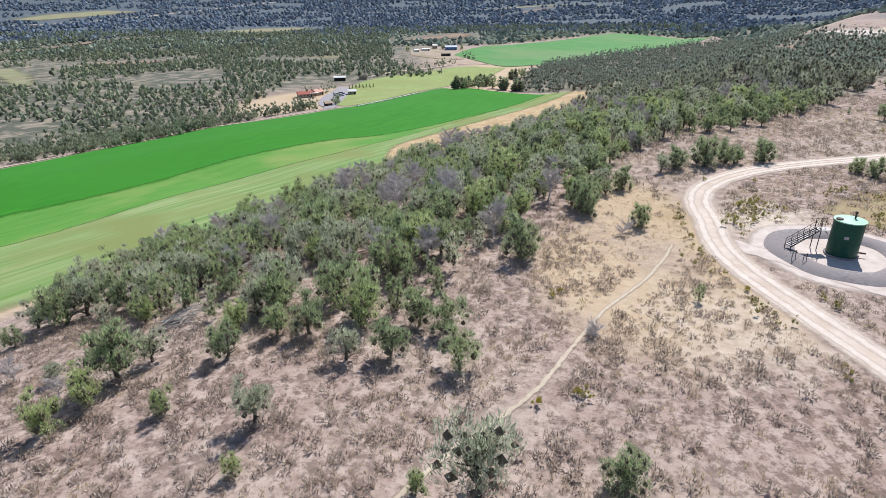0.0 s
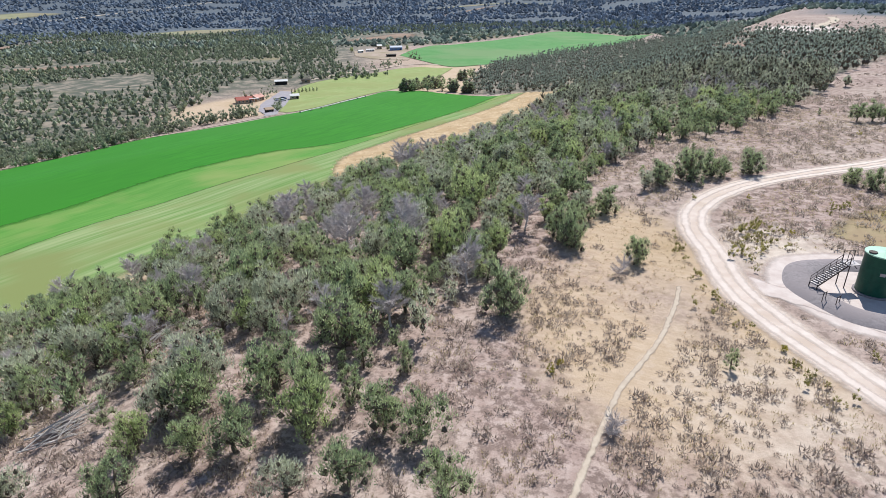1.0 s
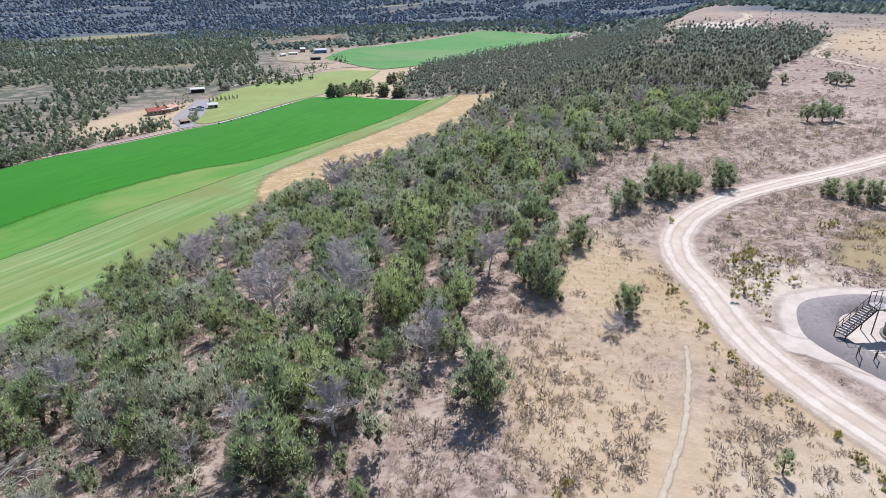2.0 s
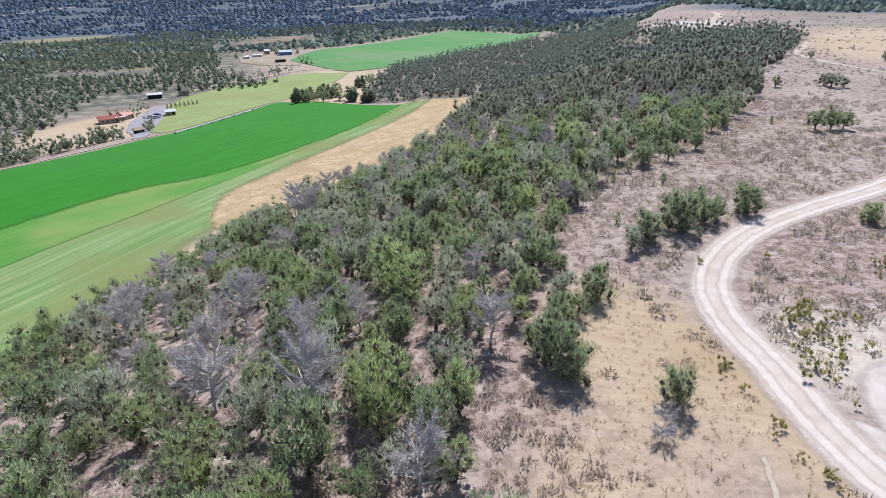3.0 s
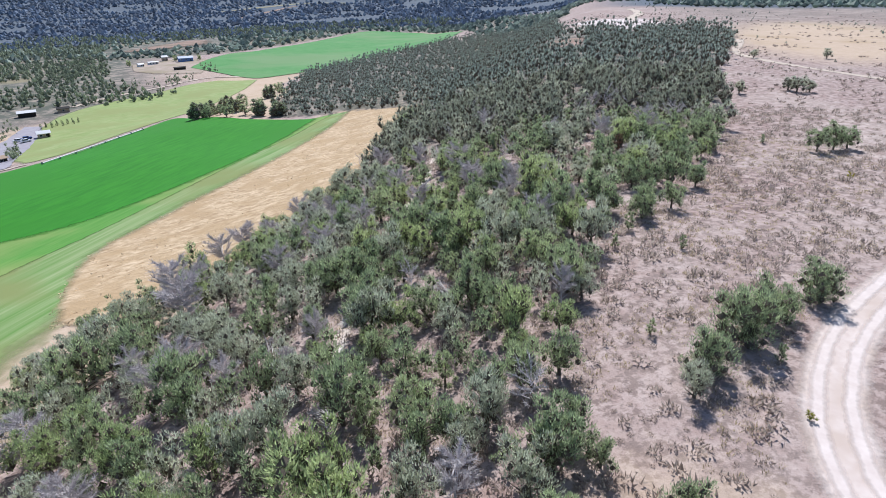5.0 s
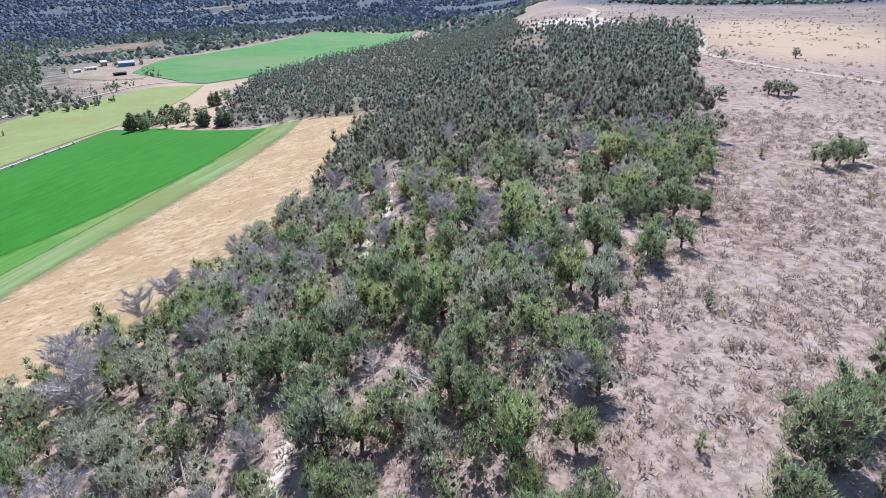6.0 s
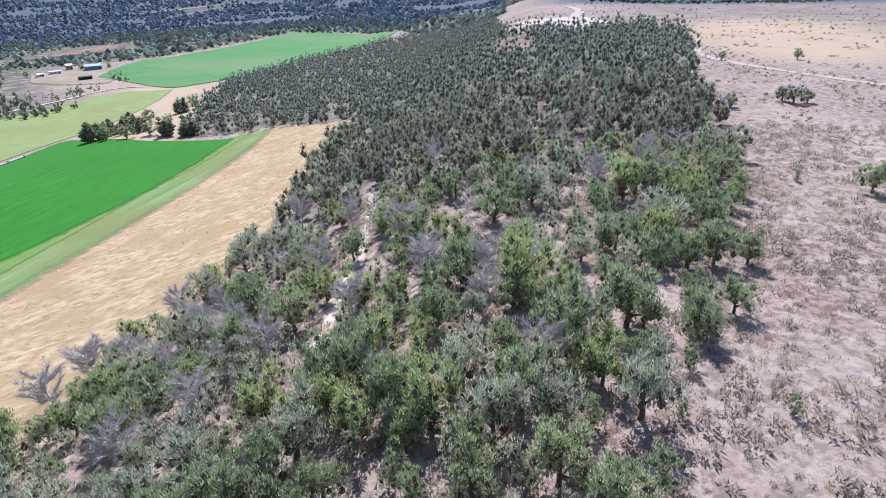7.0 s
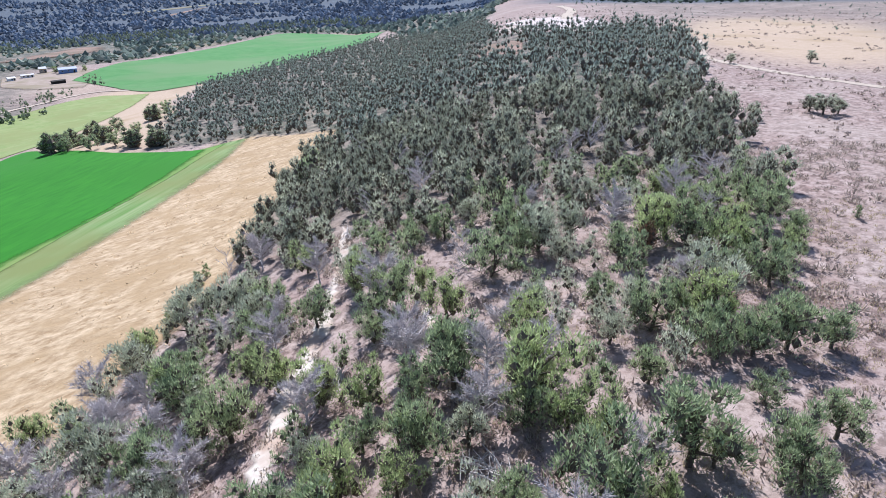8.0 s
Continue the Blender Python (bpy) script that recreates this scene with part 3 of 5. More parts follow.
make_kind("dead", 4, lambda i: dead_crown(110 + i, 4.2, 1.6, 24, 100), lambda i: trunk(110 + i, 4.0, 0.11, 9), M_DEAD, M_DEAD)
make_kind("brown", 1, lambda i: crown(130 + i, 4.0, 1.3, 20, 80, 0.1), lambda i: trunk(130 + i, 3.6, 0.13), M_LEAF_RED, M_BARK_AND_SHADE)
make_kind("juniper_far", 5, lambda i: crown(150 + i, 4.0, 1.6, 24, 42, 0.125, 1.0, 0.18, 0.6, 0.75, 0.6), lambda i: trunk(10 + i, 3.4, 0.16), M_LEAF, M_BARK_AND_SHADE)
make_kind("grey_far", 4, lambda i: crown(160 + i, 4.0, 1.7, 24, 42, 0.125, 1.0, 0.22, 0.6, 0.75, 0.6), lambda i: trunk(30 + i, 3.6, 0.17), M_LEAF_GREY, M_BARK_AND_SHADE)
make_kind("bright_far", 3, lambda i: crown(170 + i, 4.0, 1.6, 24, 42, 0.125, 1.1, 0.16, 0.6, 0.75, 0.6), lambda i: trunk(50 + i, 3.4, 0.15), M_LEAF_BRIGHT, M_BARK_AND_SHADE)
make_kind("slim_far", 3, lambda i: crown(176 + i, 4.0, 0.95, 14, 44, 0.12, 1.3, 0.06, 0.85, 0.7), lambda i: trunk(70 + i, 3.4, 0.12), M_LEAF, M_BARK_AND_SHADE)
make_kind("round_far", 2, lambda i: crown(140 + i, 4.0, 1.75, 30, 42, 0.13, 1.0, 0.06, 0.95, 0.75, 0.5), lambda i: trunk(90 + i, 3.2, 0.16), M_LEAF, M_BARK_AND_SHADE)
make_kind("dead_far", 3, lambda i: dead_crown(115 + i, 4.2, 1.6, 18, 36), lambda i: trunk(110 + i, 4.0, 0.11, 7), M_DEAD, M_DEAD)
TREE_WORDS = {
    "juniper": ("dark green juniper tree with a ragged dense crown", "juniper_tree"),
    "grey": ("grey-green juniper tree with an open thin crown", "grey_juniper_tree"),
    "bright": ("bright green pinyon pine tree on dry ground", "pinyon_tree"),
    "slim": ("slim upright young dark green juniper", "young_juniper_tree"),
    "round": ("rounded dark green juniper down to the ground", "juniper_tree"),
    "dead": ("bare grey dead juniper with fine twigs", "dead_tree"),
    "brown": ("juniper with rust-brown dying needles", "dying_tree"),
}
STANDING = []
COUNT = {}


def tree(kind, x, y, height, wide=1.0):
    words, name = TREE_WORDS[kind]
    k = COUNT.get(kind, 0)
    COUNT[kind] = k + 1
    shapes = KINDS.get(kind + "_far", KINDS[kind]) if 0.6 * x + 0.8 * y > 165 else KINDS[kind]
    variant = shapes[k % len(shapes)]
    s = height / 4.0
    ob = new(name)
    ob.empty_display_size = 0.3
    ob.matrix_world = Matrix.LocRotScale((x, y, gz(x, y)), Euler((0, 0, 2.399 * k + 0.4)), (s * wide, s * wide, s))
    tagged(ob, words, "tree", "trees of the mesa woodland")
    part("crown", variant[0], None, ob)
    part("trunk", variant[1], None, ob)
    STANDING.append((x, y, 0.42 * height * wide))


def inside(poly, x, y):
    p = np.array(poly)
    q = np.roll(p, -1, 0)
    cross = ((p[:, 1] > y) != (q[:, 1] > y)) & (x < (q[:, 0] - p[:, 0]) * (y - p[:, 1]) / (q[:, 1] - p[:, 1] + 1e-12) + p[:, 0])
    return bool(cross.sum() % 2)


# standing trees that can be told apart: x, y, height
JUNIPER_STAND_A = [(1.3, 37.5, 3.5), (-25.8, 38.6, 5.4), (-4.2, 39.2, 3.6), (-17.8, 40.3, 3.3), (0.3, 42.8, 3.5), (-11.5, 43.4, 3.8), (-14.3, 43.6, 3.2), (-2.1, 44.0, 3.8), (-41.9, 48.5, 2.4), (-22.2, 54.3, 2.9), (-5.2, 59.3, 5.2), (-0.1, 60.0, 4.4), (-4.9, 63.5, 4.6), (7.9, 64.7, 3.2), (2.5, 65.2, 2.7), (-15.8, 67.9, 5.8), (7.6, 68.1, 4.4), (-0.1, 68.1, 5.9), (-23.6, 68.6, 4.7), (-15.8, 69.7, 5.9), (-38.0, 72.7, 4.8), (-35.0, 73.4, 5.6), (-22.6, 74.0, 3.5), (17.5, 74.8, 3.0), (4.7, 75.8, 3.7), (-18.2, 77.2, 4.5), (-11.8, 77.2, 4.3), (-15.3, 77.7, 3.3), (20.6, 77.9, 3.1), (22.9, 78.8, 2.4)]
JUNIPER_STAND_B = [(13.6, 80.5, 3.2), (20.1, 83.1, 3.4), (8.1, 83.1, 3.3), (-29.8, 83.9, 5.4), (-17.9, 85.2, 5.2), (25.0, 86.4, 2.3), (22.4, 87.4, 4.6), (-30.6, 88.6, 4.2), (24.3, 88.9, 3.7), (4.3, 91.5, 3.3), (16.5, 92.7, 3.8), (48.0, 93.1, 2.6), (24.8, 94.9, 4.0), (22.3, 95.2, 3.5), (13.6, 103.6, 4.4), (17.3, 104.0, 3.4), (34.8, 104.2, 4.4), (35.5, 106.5, 4.1), (26.8, 106.8, 4.1), (23.0, 108.0, 3.7), (34.9, 109.8, 4.3), (17.7, 110.7, 5.4), (2.4, 111.0, 6.0), (51.7, 114.4, 3.4), (19.0, 115.1, 4.0), (57.1, 115.7, 3.2), (52.8, 115.8, 3.9), (24.0, 117.3, 3.6), (43.2, 119.0, 5.5), (56.5, 119.4, 2.3)]
JUNIPER_STAND_C = [(30.1, 119.6, 4.3), (65.8, 120.7, 3.3), (63.0, 122.2, 4.6), (-7.5, 122.3, 6.0), (-3.4, 122.9, 6.1), (10.8, 122.9, 4.2), (60.5, 122.9, 3.8), (52.5, 124.8, 2.9), (59.8, 125.8, 3.1), (44.0, 126.6, 3.4), (70.4, 128.1, 3.9), (37.9, 129.0, 4.3), (60.4, 129.2, 3.3), (57.4, 129.2, 4.1), (32.2, 131.2, 2.7), (35.4, 131.7, 3.1), (80.3, 132.2, 3.3), (42.7, 132.9, 5.3), (56.9, 133.8, 3.0), (43.8, 134.8, 4.7), (81.6, 136.0, 4.6), (64.2, 138.7, 3.8), (28.8, 140.3, 4.9), (27.4, 142.5, 3.9), (53.9, 144.5, 5.0), (45.0, 146.5, 4.9), (26.5, 147.5, 5.2), (38.8, 150.5, 4.0), (27.1, 151.2, 4.4), (35.8, 161.0, 3.8)]
JUNIPER_STAND_D = [(121.6, 164.4, 3.2), (93.5, 124.5, 3.8), (96.5, 124, 4.2), (99.0, 123.5, 3.4)]
GREY_STAND_A = [(2.0, 25.1, 5.6), (-12.8, 31.7, 3.4), (-7.7, 39.0, 3.0), (-31.7, 39.6, 2.0), (-24.2, 40.9, 3.1), (-15.3, 52.6, 2.5), (-19.0, 52.9, 2.5), (-43.1, 53.6, 3.2), (-41.5, 55.0, 3.2), (-19.0, 56.5, 3.2), (-27.3, 58.6, 4.0), (-10.7, 62.6, 4.8), (-41.1, 62.8, 3.6), (-13.1, 63.5, 4.5), (-27.2, 65.5, 4.0), (-3.3, 68.0, 2.6), (-3.0, 73.7, 4.1), (-29.1, 78.9, 3.1), (22.4, 80.8, 3.3), (11.3, 81.7, 3.7), (-11.5, 81.7, 3.1), (20.3, 86.3, 3.9), (34.1, 88.6, 2.8), (18.7, 90.7, 3.3), (2.2, 96.8, 3.0), (0.2, 99.2, 3.1), (8.3, 99.3, 4.6), (35.0, 102.5, 3.1), (23.3, 103.9, 3.5), (-13.4, 106.1, 3.7)]
GREY_STAND_B = [(-13.8, 111.4, 4.5), (3.1, 123.7, 4.1), (-9.1, 125.0, 5.5), (13.8, 125.0, 4.4), (-6.3, 126.3, 6.2), (53.8, 129.6, 3.2), (7.0, 130.0, 5.1), (67.7, 132.3, 3.1), (-2.2, 133.1, 4.5), (52.5, 136.1, 3.5), (59.5, 141.6, 3.3), (44.6, 176.6, 5.4), (195.5, 197.2, 3.3)]
BRIGHT_STAND_A = [(-1.6, 25.1, 1.8), (-12.7, 26.8, 1.5), (-27.8, 32.1, 3.3), (-19.8, 33.0, 2.1), (-26.1, 35.0, 3.3), (-7.0, 44.1, 4.0), (-18.2, 44.9, 3.3), (-29.0, 49.6, 3.0), (-7.6, 49.8, 2.2), (-10.6, 51.0, 2.5), (-6.6, 69.8, 2.6), (4.6, 72.4, 5.0), (-6.8, 74.6, 2.8), (14.3, 82.4, 3.0), (11.9, 83.6, 1.8), (10.0, 89.3, 5.8), (9.6, 93.2, 5.2), (26.2, 97.9, 2.5), (30.8, 99.3, 3.1), (-2.0, 103.6, 4.2), (-1.4, 105.8, 3.9), (17.1, 106.6, 2.3), (20.4, 107.9, 4.1), (13.3, 109.1, 1.9), (-5.9, 112.4, 3.6), (32.3, 114.7, 3.1), (49.8, 117.9, 2.9), (45.7, 122.2, 3.5), (27.0, 124.2, 4.0), (35.4, 126.9, 3.0)]
BRIGHT_STAND_B = [(23.2, 127.8, 4.7), (45.7, 128.0, 5.9), (37.4, 135.3, 3.7), (31.8, 147.4, 3.2)]
SLIM_STAND_A = [(-4.3, 47.1, 3.4), (23.7, 47.8, 1.8), (-0.5, 50.5, 2.9), (-5.3, 51.5, 1.8), (-3.7, 51.6, 2.7), (14.3, 78.8, 2.1), (16.4, 84.0, 3.5), (42.5, 89.0, 1.5), (36.6, 95.6, 1.4), (14.2, 96.5, 3.5), (20.4, 98.1, 3.1), (14.6, 99.9, 4.1), (28.2, 102.5, 3.5), (27.0, 103.9, 3.5), (49.9, 106.3, 1.5), (27.3, 108.5, 5.0), (44.2, 109.6, 1.5), (39.2, 112.0, 2.5), (48.4, 112.6, 2.1), (28.0, 113.7, 3.0), (90.7, 131.8, 1.5), (73.9, 137.8, 3.4), (17.0, 151.6, 1.5), (12.0, 155.5, 2.4), (22.2, 162.3, 1.3), (25.3, 166.7, 1.7), (27.3, 168.5, 2.3), (28.4, 169.8, 2.2), (31.7, 177.8, 2.5), (33.2, 180.8, 2.1)]
ROUND_STAND_A = [(10.3, 25.3, 3.4), (8.4, 58.2, 5.1), (24.1, 66.7, 3.2), (18.7, 71.3, 4.1), (18.5, 73.2, 4.5), (25.8, 80.7, 3.7), (66.2, 83.0, 3.2), (64.7, 84.6, 3.3), (63.5, 87.2, 2.6), (36.8, 90.3, 3.8), (42.2, 92.3, 5.0), (46.0, 93.1, 4.0), (52.7, 93.7, 4.0), (14.0, 139.2, 4.3), (136.5, 158.5, 3.3), (133.8, 159.5, 4.0), (134.1, 162.1, 3.5), (175.1, 207.3, 3.0), (57.4, 210.1, 6.6)]
DEAD_STAND_A = [(-29.5, 36.6, 1.9), (-36.1, 40.6, 2.1), (-7.0, 57.6, 4.2), (-35.1, 59.7, 3.4), (0.3, 73.2, 5.9), (-6.5, 78.4, 5.3), (0.4, 82.9, 4.6), (5.2, 84.9, 3.3), (-7.4, 86.7, 4.8), (0.6, 86.9, 3.4), (4.8, 87.5, 3.5), (-14.7, 90.1, 3.4), (-5.2, 94.3, 4.9), (-7.6, 96.6, 3.3), (-17.3, 98.4, 5.5), (-4.4, 101.0, 4.1), (-17.3, 102.7, 6.0), (2.3, 115.2, 4.4), (42.0, 128.1, 3.8), (2.7, 128.8, 6.4), (44.6, 131.6, 4.1), (19.2, 132.7, 4.3), (1.5, 135.8, 6.3), (41.3, 136.9, 4.8), (33.5, 137.1, 4.2), (42.0, 138.7, 4.3), (0.9, 140.2, 5.0), (23.9, 143.0, 4.3), (21.2, 147.1, 4.4), (7.4, 147.9, 4.9)]
DEAD_STAND_B = [(34.2, 148.9, 4.4), (20.9, 151.0, 3.7), (63.6, 152.0, 3.5), (31.4, 155.6, 3.5), (82.5, 166.0, 4.0), (60.3, 169.9, 5.0), (39.0, 172.9, 4.4), (63.3, 176.4, 4.1)]
BROWN_STAND_A = [(67, 138.3, 3.2), (63.9, 127.3, 1.9), (64.4, 129.6, 3.2)]
for kind, stand in (("juniper", JUNIPER_STAND_A), ("juniper", JUNIPER_STAND_B), ("juniper", JUNIPER_STAND_C), ("juniper", JUNIPER_STAND_D), ("grey", GREY_STAND_A), ("grey", GREY_STAND_B), ("bright", BRIGHT_STAND_A), ("bright", BRIGHT_STAND_B), ("slim", SLIM_STAND_A), ("round", ROUND_STAND_A), ("dead", DEAD_STAND_A), ("dead", DEAD_STAND_B), ("brown", BROWN_STAND_A)):
    for x, y, h in stand:
        tree("grey" if x > 100 else kind, x, y, h * (0.92 if kind == "round" else 1.0), 1.4 if kind == "round" and x > 100 else 1.22 if kind == "round" and y > 85 else 1.05 if kind == "round" else 1.2)

tr = random.Random(5)


def free(x, y, gap):
    return all((x - a) ** 2 + (y - b) ** 2 > (gap + c * 0.55) ** 2 for a, b, c in STANDING)


mixture = ["juniper"] * 9 + ["grey"] * 8 + ["bright"] * 6 + ["slim"] * 4 + ["dead"] * 3
for line, widths in GULLIES:
    STANDING += [(x, y, 0.9) for x, y in smooth_line(line, 24)]
room = 640 - len(STANDING)
for attempt in range(26000):
    x, y = tr.uniform(-52, 95), tr.uniform(40, 165)
    if room > 0 and 0.6 * x + 0.8 * y < 172 and y > 45 - 0.15 * x and inside(WOOD, x, y) and free(x, y, 0.5):
        kind = tr.choice(("dead", "grey", "grey", "juniper", "juniper", "bright")) if -0.8 * x + 0.6 * y > 56 else tr.choice(mixture)
        tree(kind, x, y, tr.uniform(2.8, 5.3), tr.uniform(1.0, 1.35))
        room -= 1


# ---- woods too many to count ----
def scatter(name, protos, spots, mat, label, category, bark_and_shade=None):
    """Many copies of a few shapes joined into one mesh: spots are (x, y, scale, turn, kind)."""
    vs, fs, which, k = [], [], [], 0
    inner = [inner_faces(v, f) if bark_and_shade else [] for v, f in protos]
    for x, y, s, a, i in spots:
        v, f = protos[int(i) % len(protos)]
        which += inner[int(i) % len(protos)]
        c, sn = math.cos(a), math.sin(a)
        w = np.empty_like(v)
        w[:, 0] = x + s * (c * v[:, 0] - sn * v[:, 1])
        w[:, 1] = y + s * (sn * v[:, 0] + c * v[:, 1])
        w[:, 2] = gz(x, y) + s * v[:, 2]
        vs.append(w)
        fs += [[j + k for j in q] for q in f]
        k += len(v)
    data = mesh(name, np.vstack(vs), fs, mat)
    # second slot: dark cores, the painted inner shade of each crown
    if bark_and_shade:
        data.materials.append(bark_and_shade)
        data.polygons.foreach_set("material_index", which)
    ob = new(name, data)
    return tagged(ob, label, category, kind="stuff")


def as_lists(vf):
    return vf[0], [[int(i) for i in q] for q in vf[1]]


class Grid:
    """Keeps spots apart."""

    def __init__(self, cell):
        self.cell, self.taken = cell, {}

    def ok(self, x, y, gap):
        i, j = int(x // self.cell), int(y // self.cell)
        for a in (i - 1, i, i + 1):
            for b in (j - 1, j, j + 1):
                for p, q in self.taken.get((a, b), ()):
                    if (p - x) ** 2 + (q - y) ** 2 < gap * gap:
                        return False
        self.taken.setdefault((i, j), []).append((x, y))
        return True


CLEARING = [(142, 290), (150, 270), (160, 268), (184, 318), (172, 322), (152, 296)]
grid = Grid(7)
for a, b, c in STANDING:
    grid.ok(a, b, 0)
stand, stand_far = [], []
for attempt in range(60000):
    x, y = tr.uniform(-52, 470), tr.uniform(60, 810)
    v = 0.6 * x + 0.8 * y
    if (inside(WOOD, x, y) or inside(FAR_WOOD, x, y)) and not inside(CLEARING, x, y) and grid.ok(x, y, 9 if v < 160 else 2.7 if v < 220 else 2.7 + 0.004 * v):
        spot = (x, y, tr.uniform(0.8, 1.45) if v < 225 else tr.uniform(0.85, 1.4), tr.uniform(0, 6.3), tr.randrange(6))
        (stand if v < 225 else stand_far).append(spot)
thicket = []
for attempt in range(26000):
    x, y = tr.uniform(-52, 100), tr.uniform(40, 170)
    v = 0.6 * x + 0.8 * y
    if len(thicket) < 290 and (v < 120 or tr.random() < 0.5) and v < 176 and y > 45 - 0.15 * x and inside(WOOD, x, y) and free(x, y, 0.35) and grid.ok(x, y, 1.9):
        thicket.append((x, y, tr.uniform(0.6, 1.15), tr.uniform(0, 6.3), tr.randrange(6)))
protos_near = [as_lists(crown(190 + i, 3.8, 1.5, 16, 38, 0.13, 1.0, 0.16, 0.5, 0.6)) for i in range(6)]
tr.shuffle(thicket)
cut, cut_dead = int(len(thicket) * 0.5), int(len(thicket) * 0.9)
scatter("juniper_thicket", protos_near, thicket[:cut], M_LEAF, "small dark green junipers crowded between the trees", "trees", M_BARK_AND_SHADE)
scatter("grey_juniper_thicket", protos_near, thicket[cut:cut_dead], M_LEAF_GREY, "small grey-green junipers crowded between the trees", "trees", M_BARK_AND_SHADE)
scatter("dead_thicket", [as_lists(dead_crown(180 + i, 3.4, 1.5, 14, 30)) for i in range(4)], thicket[cut_dead:], M_DEAD, "small bare lilac-grey dead junipers between the trees", "trees")
protos = [as_lists(crown(200 + i, 4.4, 2.0, 20, 36, 0.145, 1.0, 0.14, 0.65, 0.7, 0.55)) for i in range(6)]
cut = int(len(stand) * 0.72)
scatter("woodland", protos, stand[:cut], M_LEAF_MID_HAZE, "dense dark green juniper woodland on the mesa", "trees", M_BARK_AND_SHADE)
scatter("woodland_grey", protos, stand[cut:int(len(stand) * 0.92)], M_LEAF_GREY, "grey-green junipers in the woodland", "trees", M_BARK_AND_SHADE)
twigs = [as_lists(dead_crown(230 + i, 3.8, 1.6, 12, 12)) for i in range(3)]
scatter("dead_woodland", twigs, stand[int(len(stand) * 0.92):], M_DEAD, "bare grey dead junipers among the living ones", "trees")
protos_far = [as_lists(crown(240 + i, 4.6, 2.4, 6, 14, 0.26, 1.0, 0.12, 0.8, 0.9, 0.4)) for i in range(6)]
scatter("far_woodland", protos_far, stand_far, M_LEAF_FAR_HAZE, "dense juniper woodland behind the fields", "trees", M_BARK_AND_SHADE)

# the tongue of trees that reaches into the field
TONGUE = [(8.5, 344, 7), (14, 352, 6), (13, 338, 5), (20, 333, 5), (25, 345, 6), (28, 332, 5), (33, 327, 6), (22, 362, 6), (30, 372, 5), (40, 322, 6), (36, 350, 4), (44, 380, 6), (50, 372, 5), (46, 395, 5), (12, 345, 5), (18, 346, 4), (52, 400, 5)]
for x, y, h in TONGUE:
    tree("round" if h > 5 else "juniper", x, y, 1.05 * h, 1.55)

# ---- valley woods, hedges ----
VALLEY = (
    ("valley_road", [(-1300, 1380), (-1027, 1446), (-941, 1568), (-882, 1800), (-843, 2069), (-700, 2670)], [16], M_PATH, "pale highway across the far valley"),
    ("valley_field", [(-420, 572), (-390, 540), (-330, 470), (-300, 425)], [30, 26, 20], M_VALLEYFIELD, "dry green clearing in the valley"),
    ("red_clearing", [(-350, 610), (-318, 620), (-285, 635)], [26, 40, 20], M_REDSOIL, "bare reddish soil clearing in the valley"),
    ("valley_field", [(-425, 1240), (-370, 1320), (-310, 1400)], [120, 160, 90], M_VALLEYFIELD, "dry green clearing in the valley"),
    ("valley_field", [(-1100, 1640), (-1090, 1850), (-1050, 2060)], [110, 200, 160], M_VALLEYFIELD, "dry green clearing in the valley"),
    ("hill_clearing", [(135, 2250), (320, 2420), (492, 2520), (676, 2391)], [20, 50, 45, 25], M_VALLEYFIELD, "pale bare strip on the wooded hillside"),
    ("hill_clearing", [(177, 1946), (310, 2213), (420, 2400)], [12, 22, 20], M_REDSOIL, "pale bare strip on the wooded hillside"),
    ("valley_wash", [(-564, 780), (-544, 866), (-545, 1022), (-490, 1110)], [18, 24, 26], M_REDSOIL, "bare wash through the valley woods"),
    ("hill_clearing", [(-60, 940), (0, 1000), (30, 1100)], [40, 90, 50], M_REDSOIL, "bare soil slope behind the farm"),
)
OPEN = set()
for _, line, widths, _, _ in VALLEY:
    pts = smooth_line(line, 120)
    wide = np.interp(np.linspace(0, 1, 120), np.linspace(0, 1, len(widths)), widths)
    for (px, py), w in zip(pts, wide):
        k = int(w / 2 // 8) + 1
        for i in range(-k, k + 1):
            for j in range(-k, k + 1):
                OPEN.add((int(px // 8) + i, int(py // 8) + j))


spots = []
vg = Grid(14)
for attempt in range(56000):
    d = 240 + 1150 * tr.random() ** 1.5
    a = tr.uniform(-0.95, 0.55)
    x, y = d * math.sin(a), d * math.cos(a)
    u = -0.8 * x + 0.6 * y
    lump = noise.noise(Vector((x * 0.012, y * 0.012, 0)))
    if u < (262 if x < -112 else 305) or y > 560 and x > -45 - 0.1 * (y - 560) and x < 420 and y < 1150 or lump < -0.16 - 0.1 * noise.noise(Vector((x * 0.05, y * 0.05, 3))):
        continue
    if x > -115 and x < -20 and y < 480:
        continue
    if (int(x // 8), int(y // 8)) not in OPEN and vg.ok(x, y, 4.4 + 0.0030 * d):
        spots.append((x, y, (0.75 + 0.0007 * d) * tr.uniform(0.75, 1.25), tr.uniform(0, 6.3), tr.randrange(5)))
clump = [as_lists(crown(260 + i, 3.6, 3.4, 4, 5, 0.5, 1.0, 0.12, 1.05, 0.9, 0.4)) for i in range(5)]
scatter("valley_woodland", clump, spots[:7000], M_LEAF_VALLEY, "scattered dark junipers across the valley floor", "trees")
hills = []
hg = Grid(20)
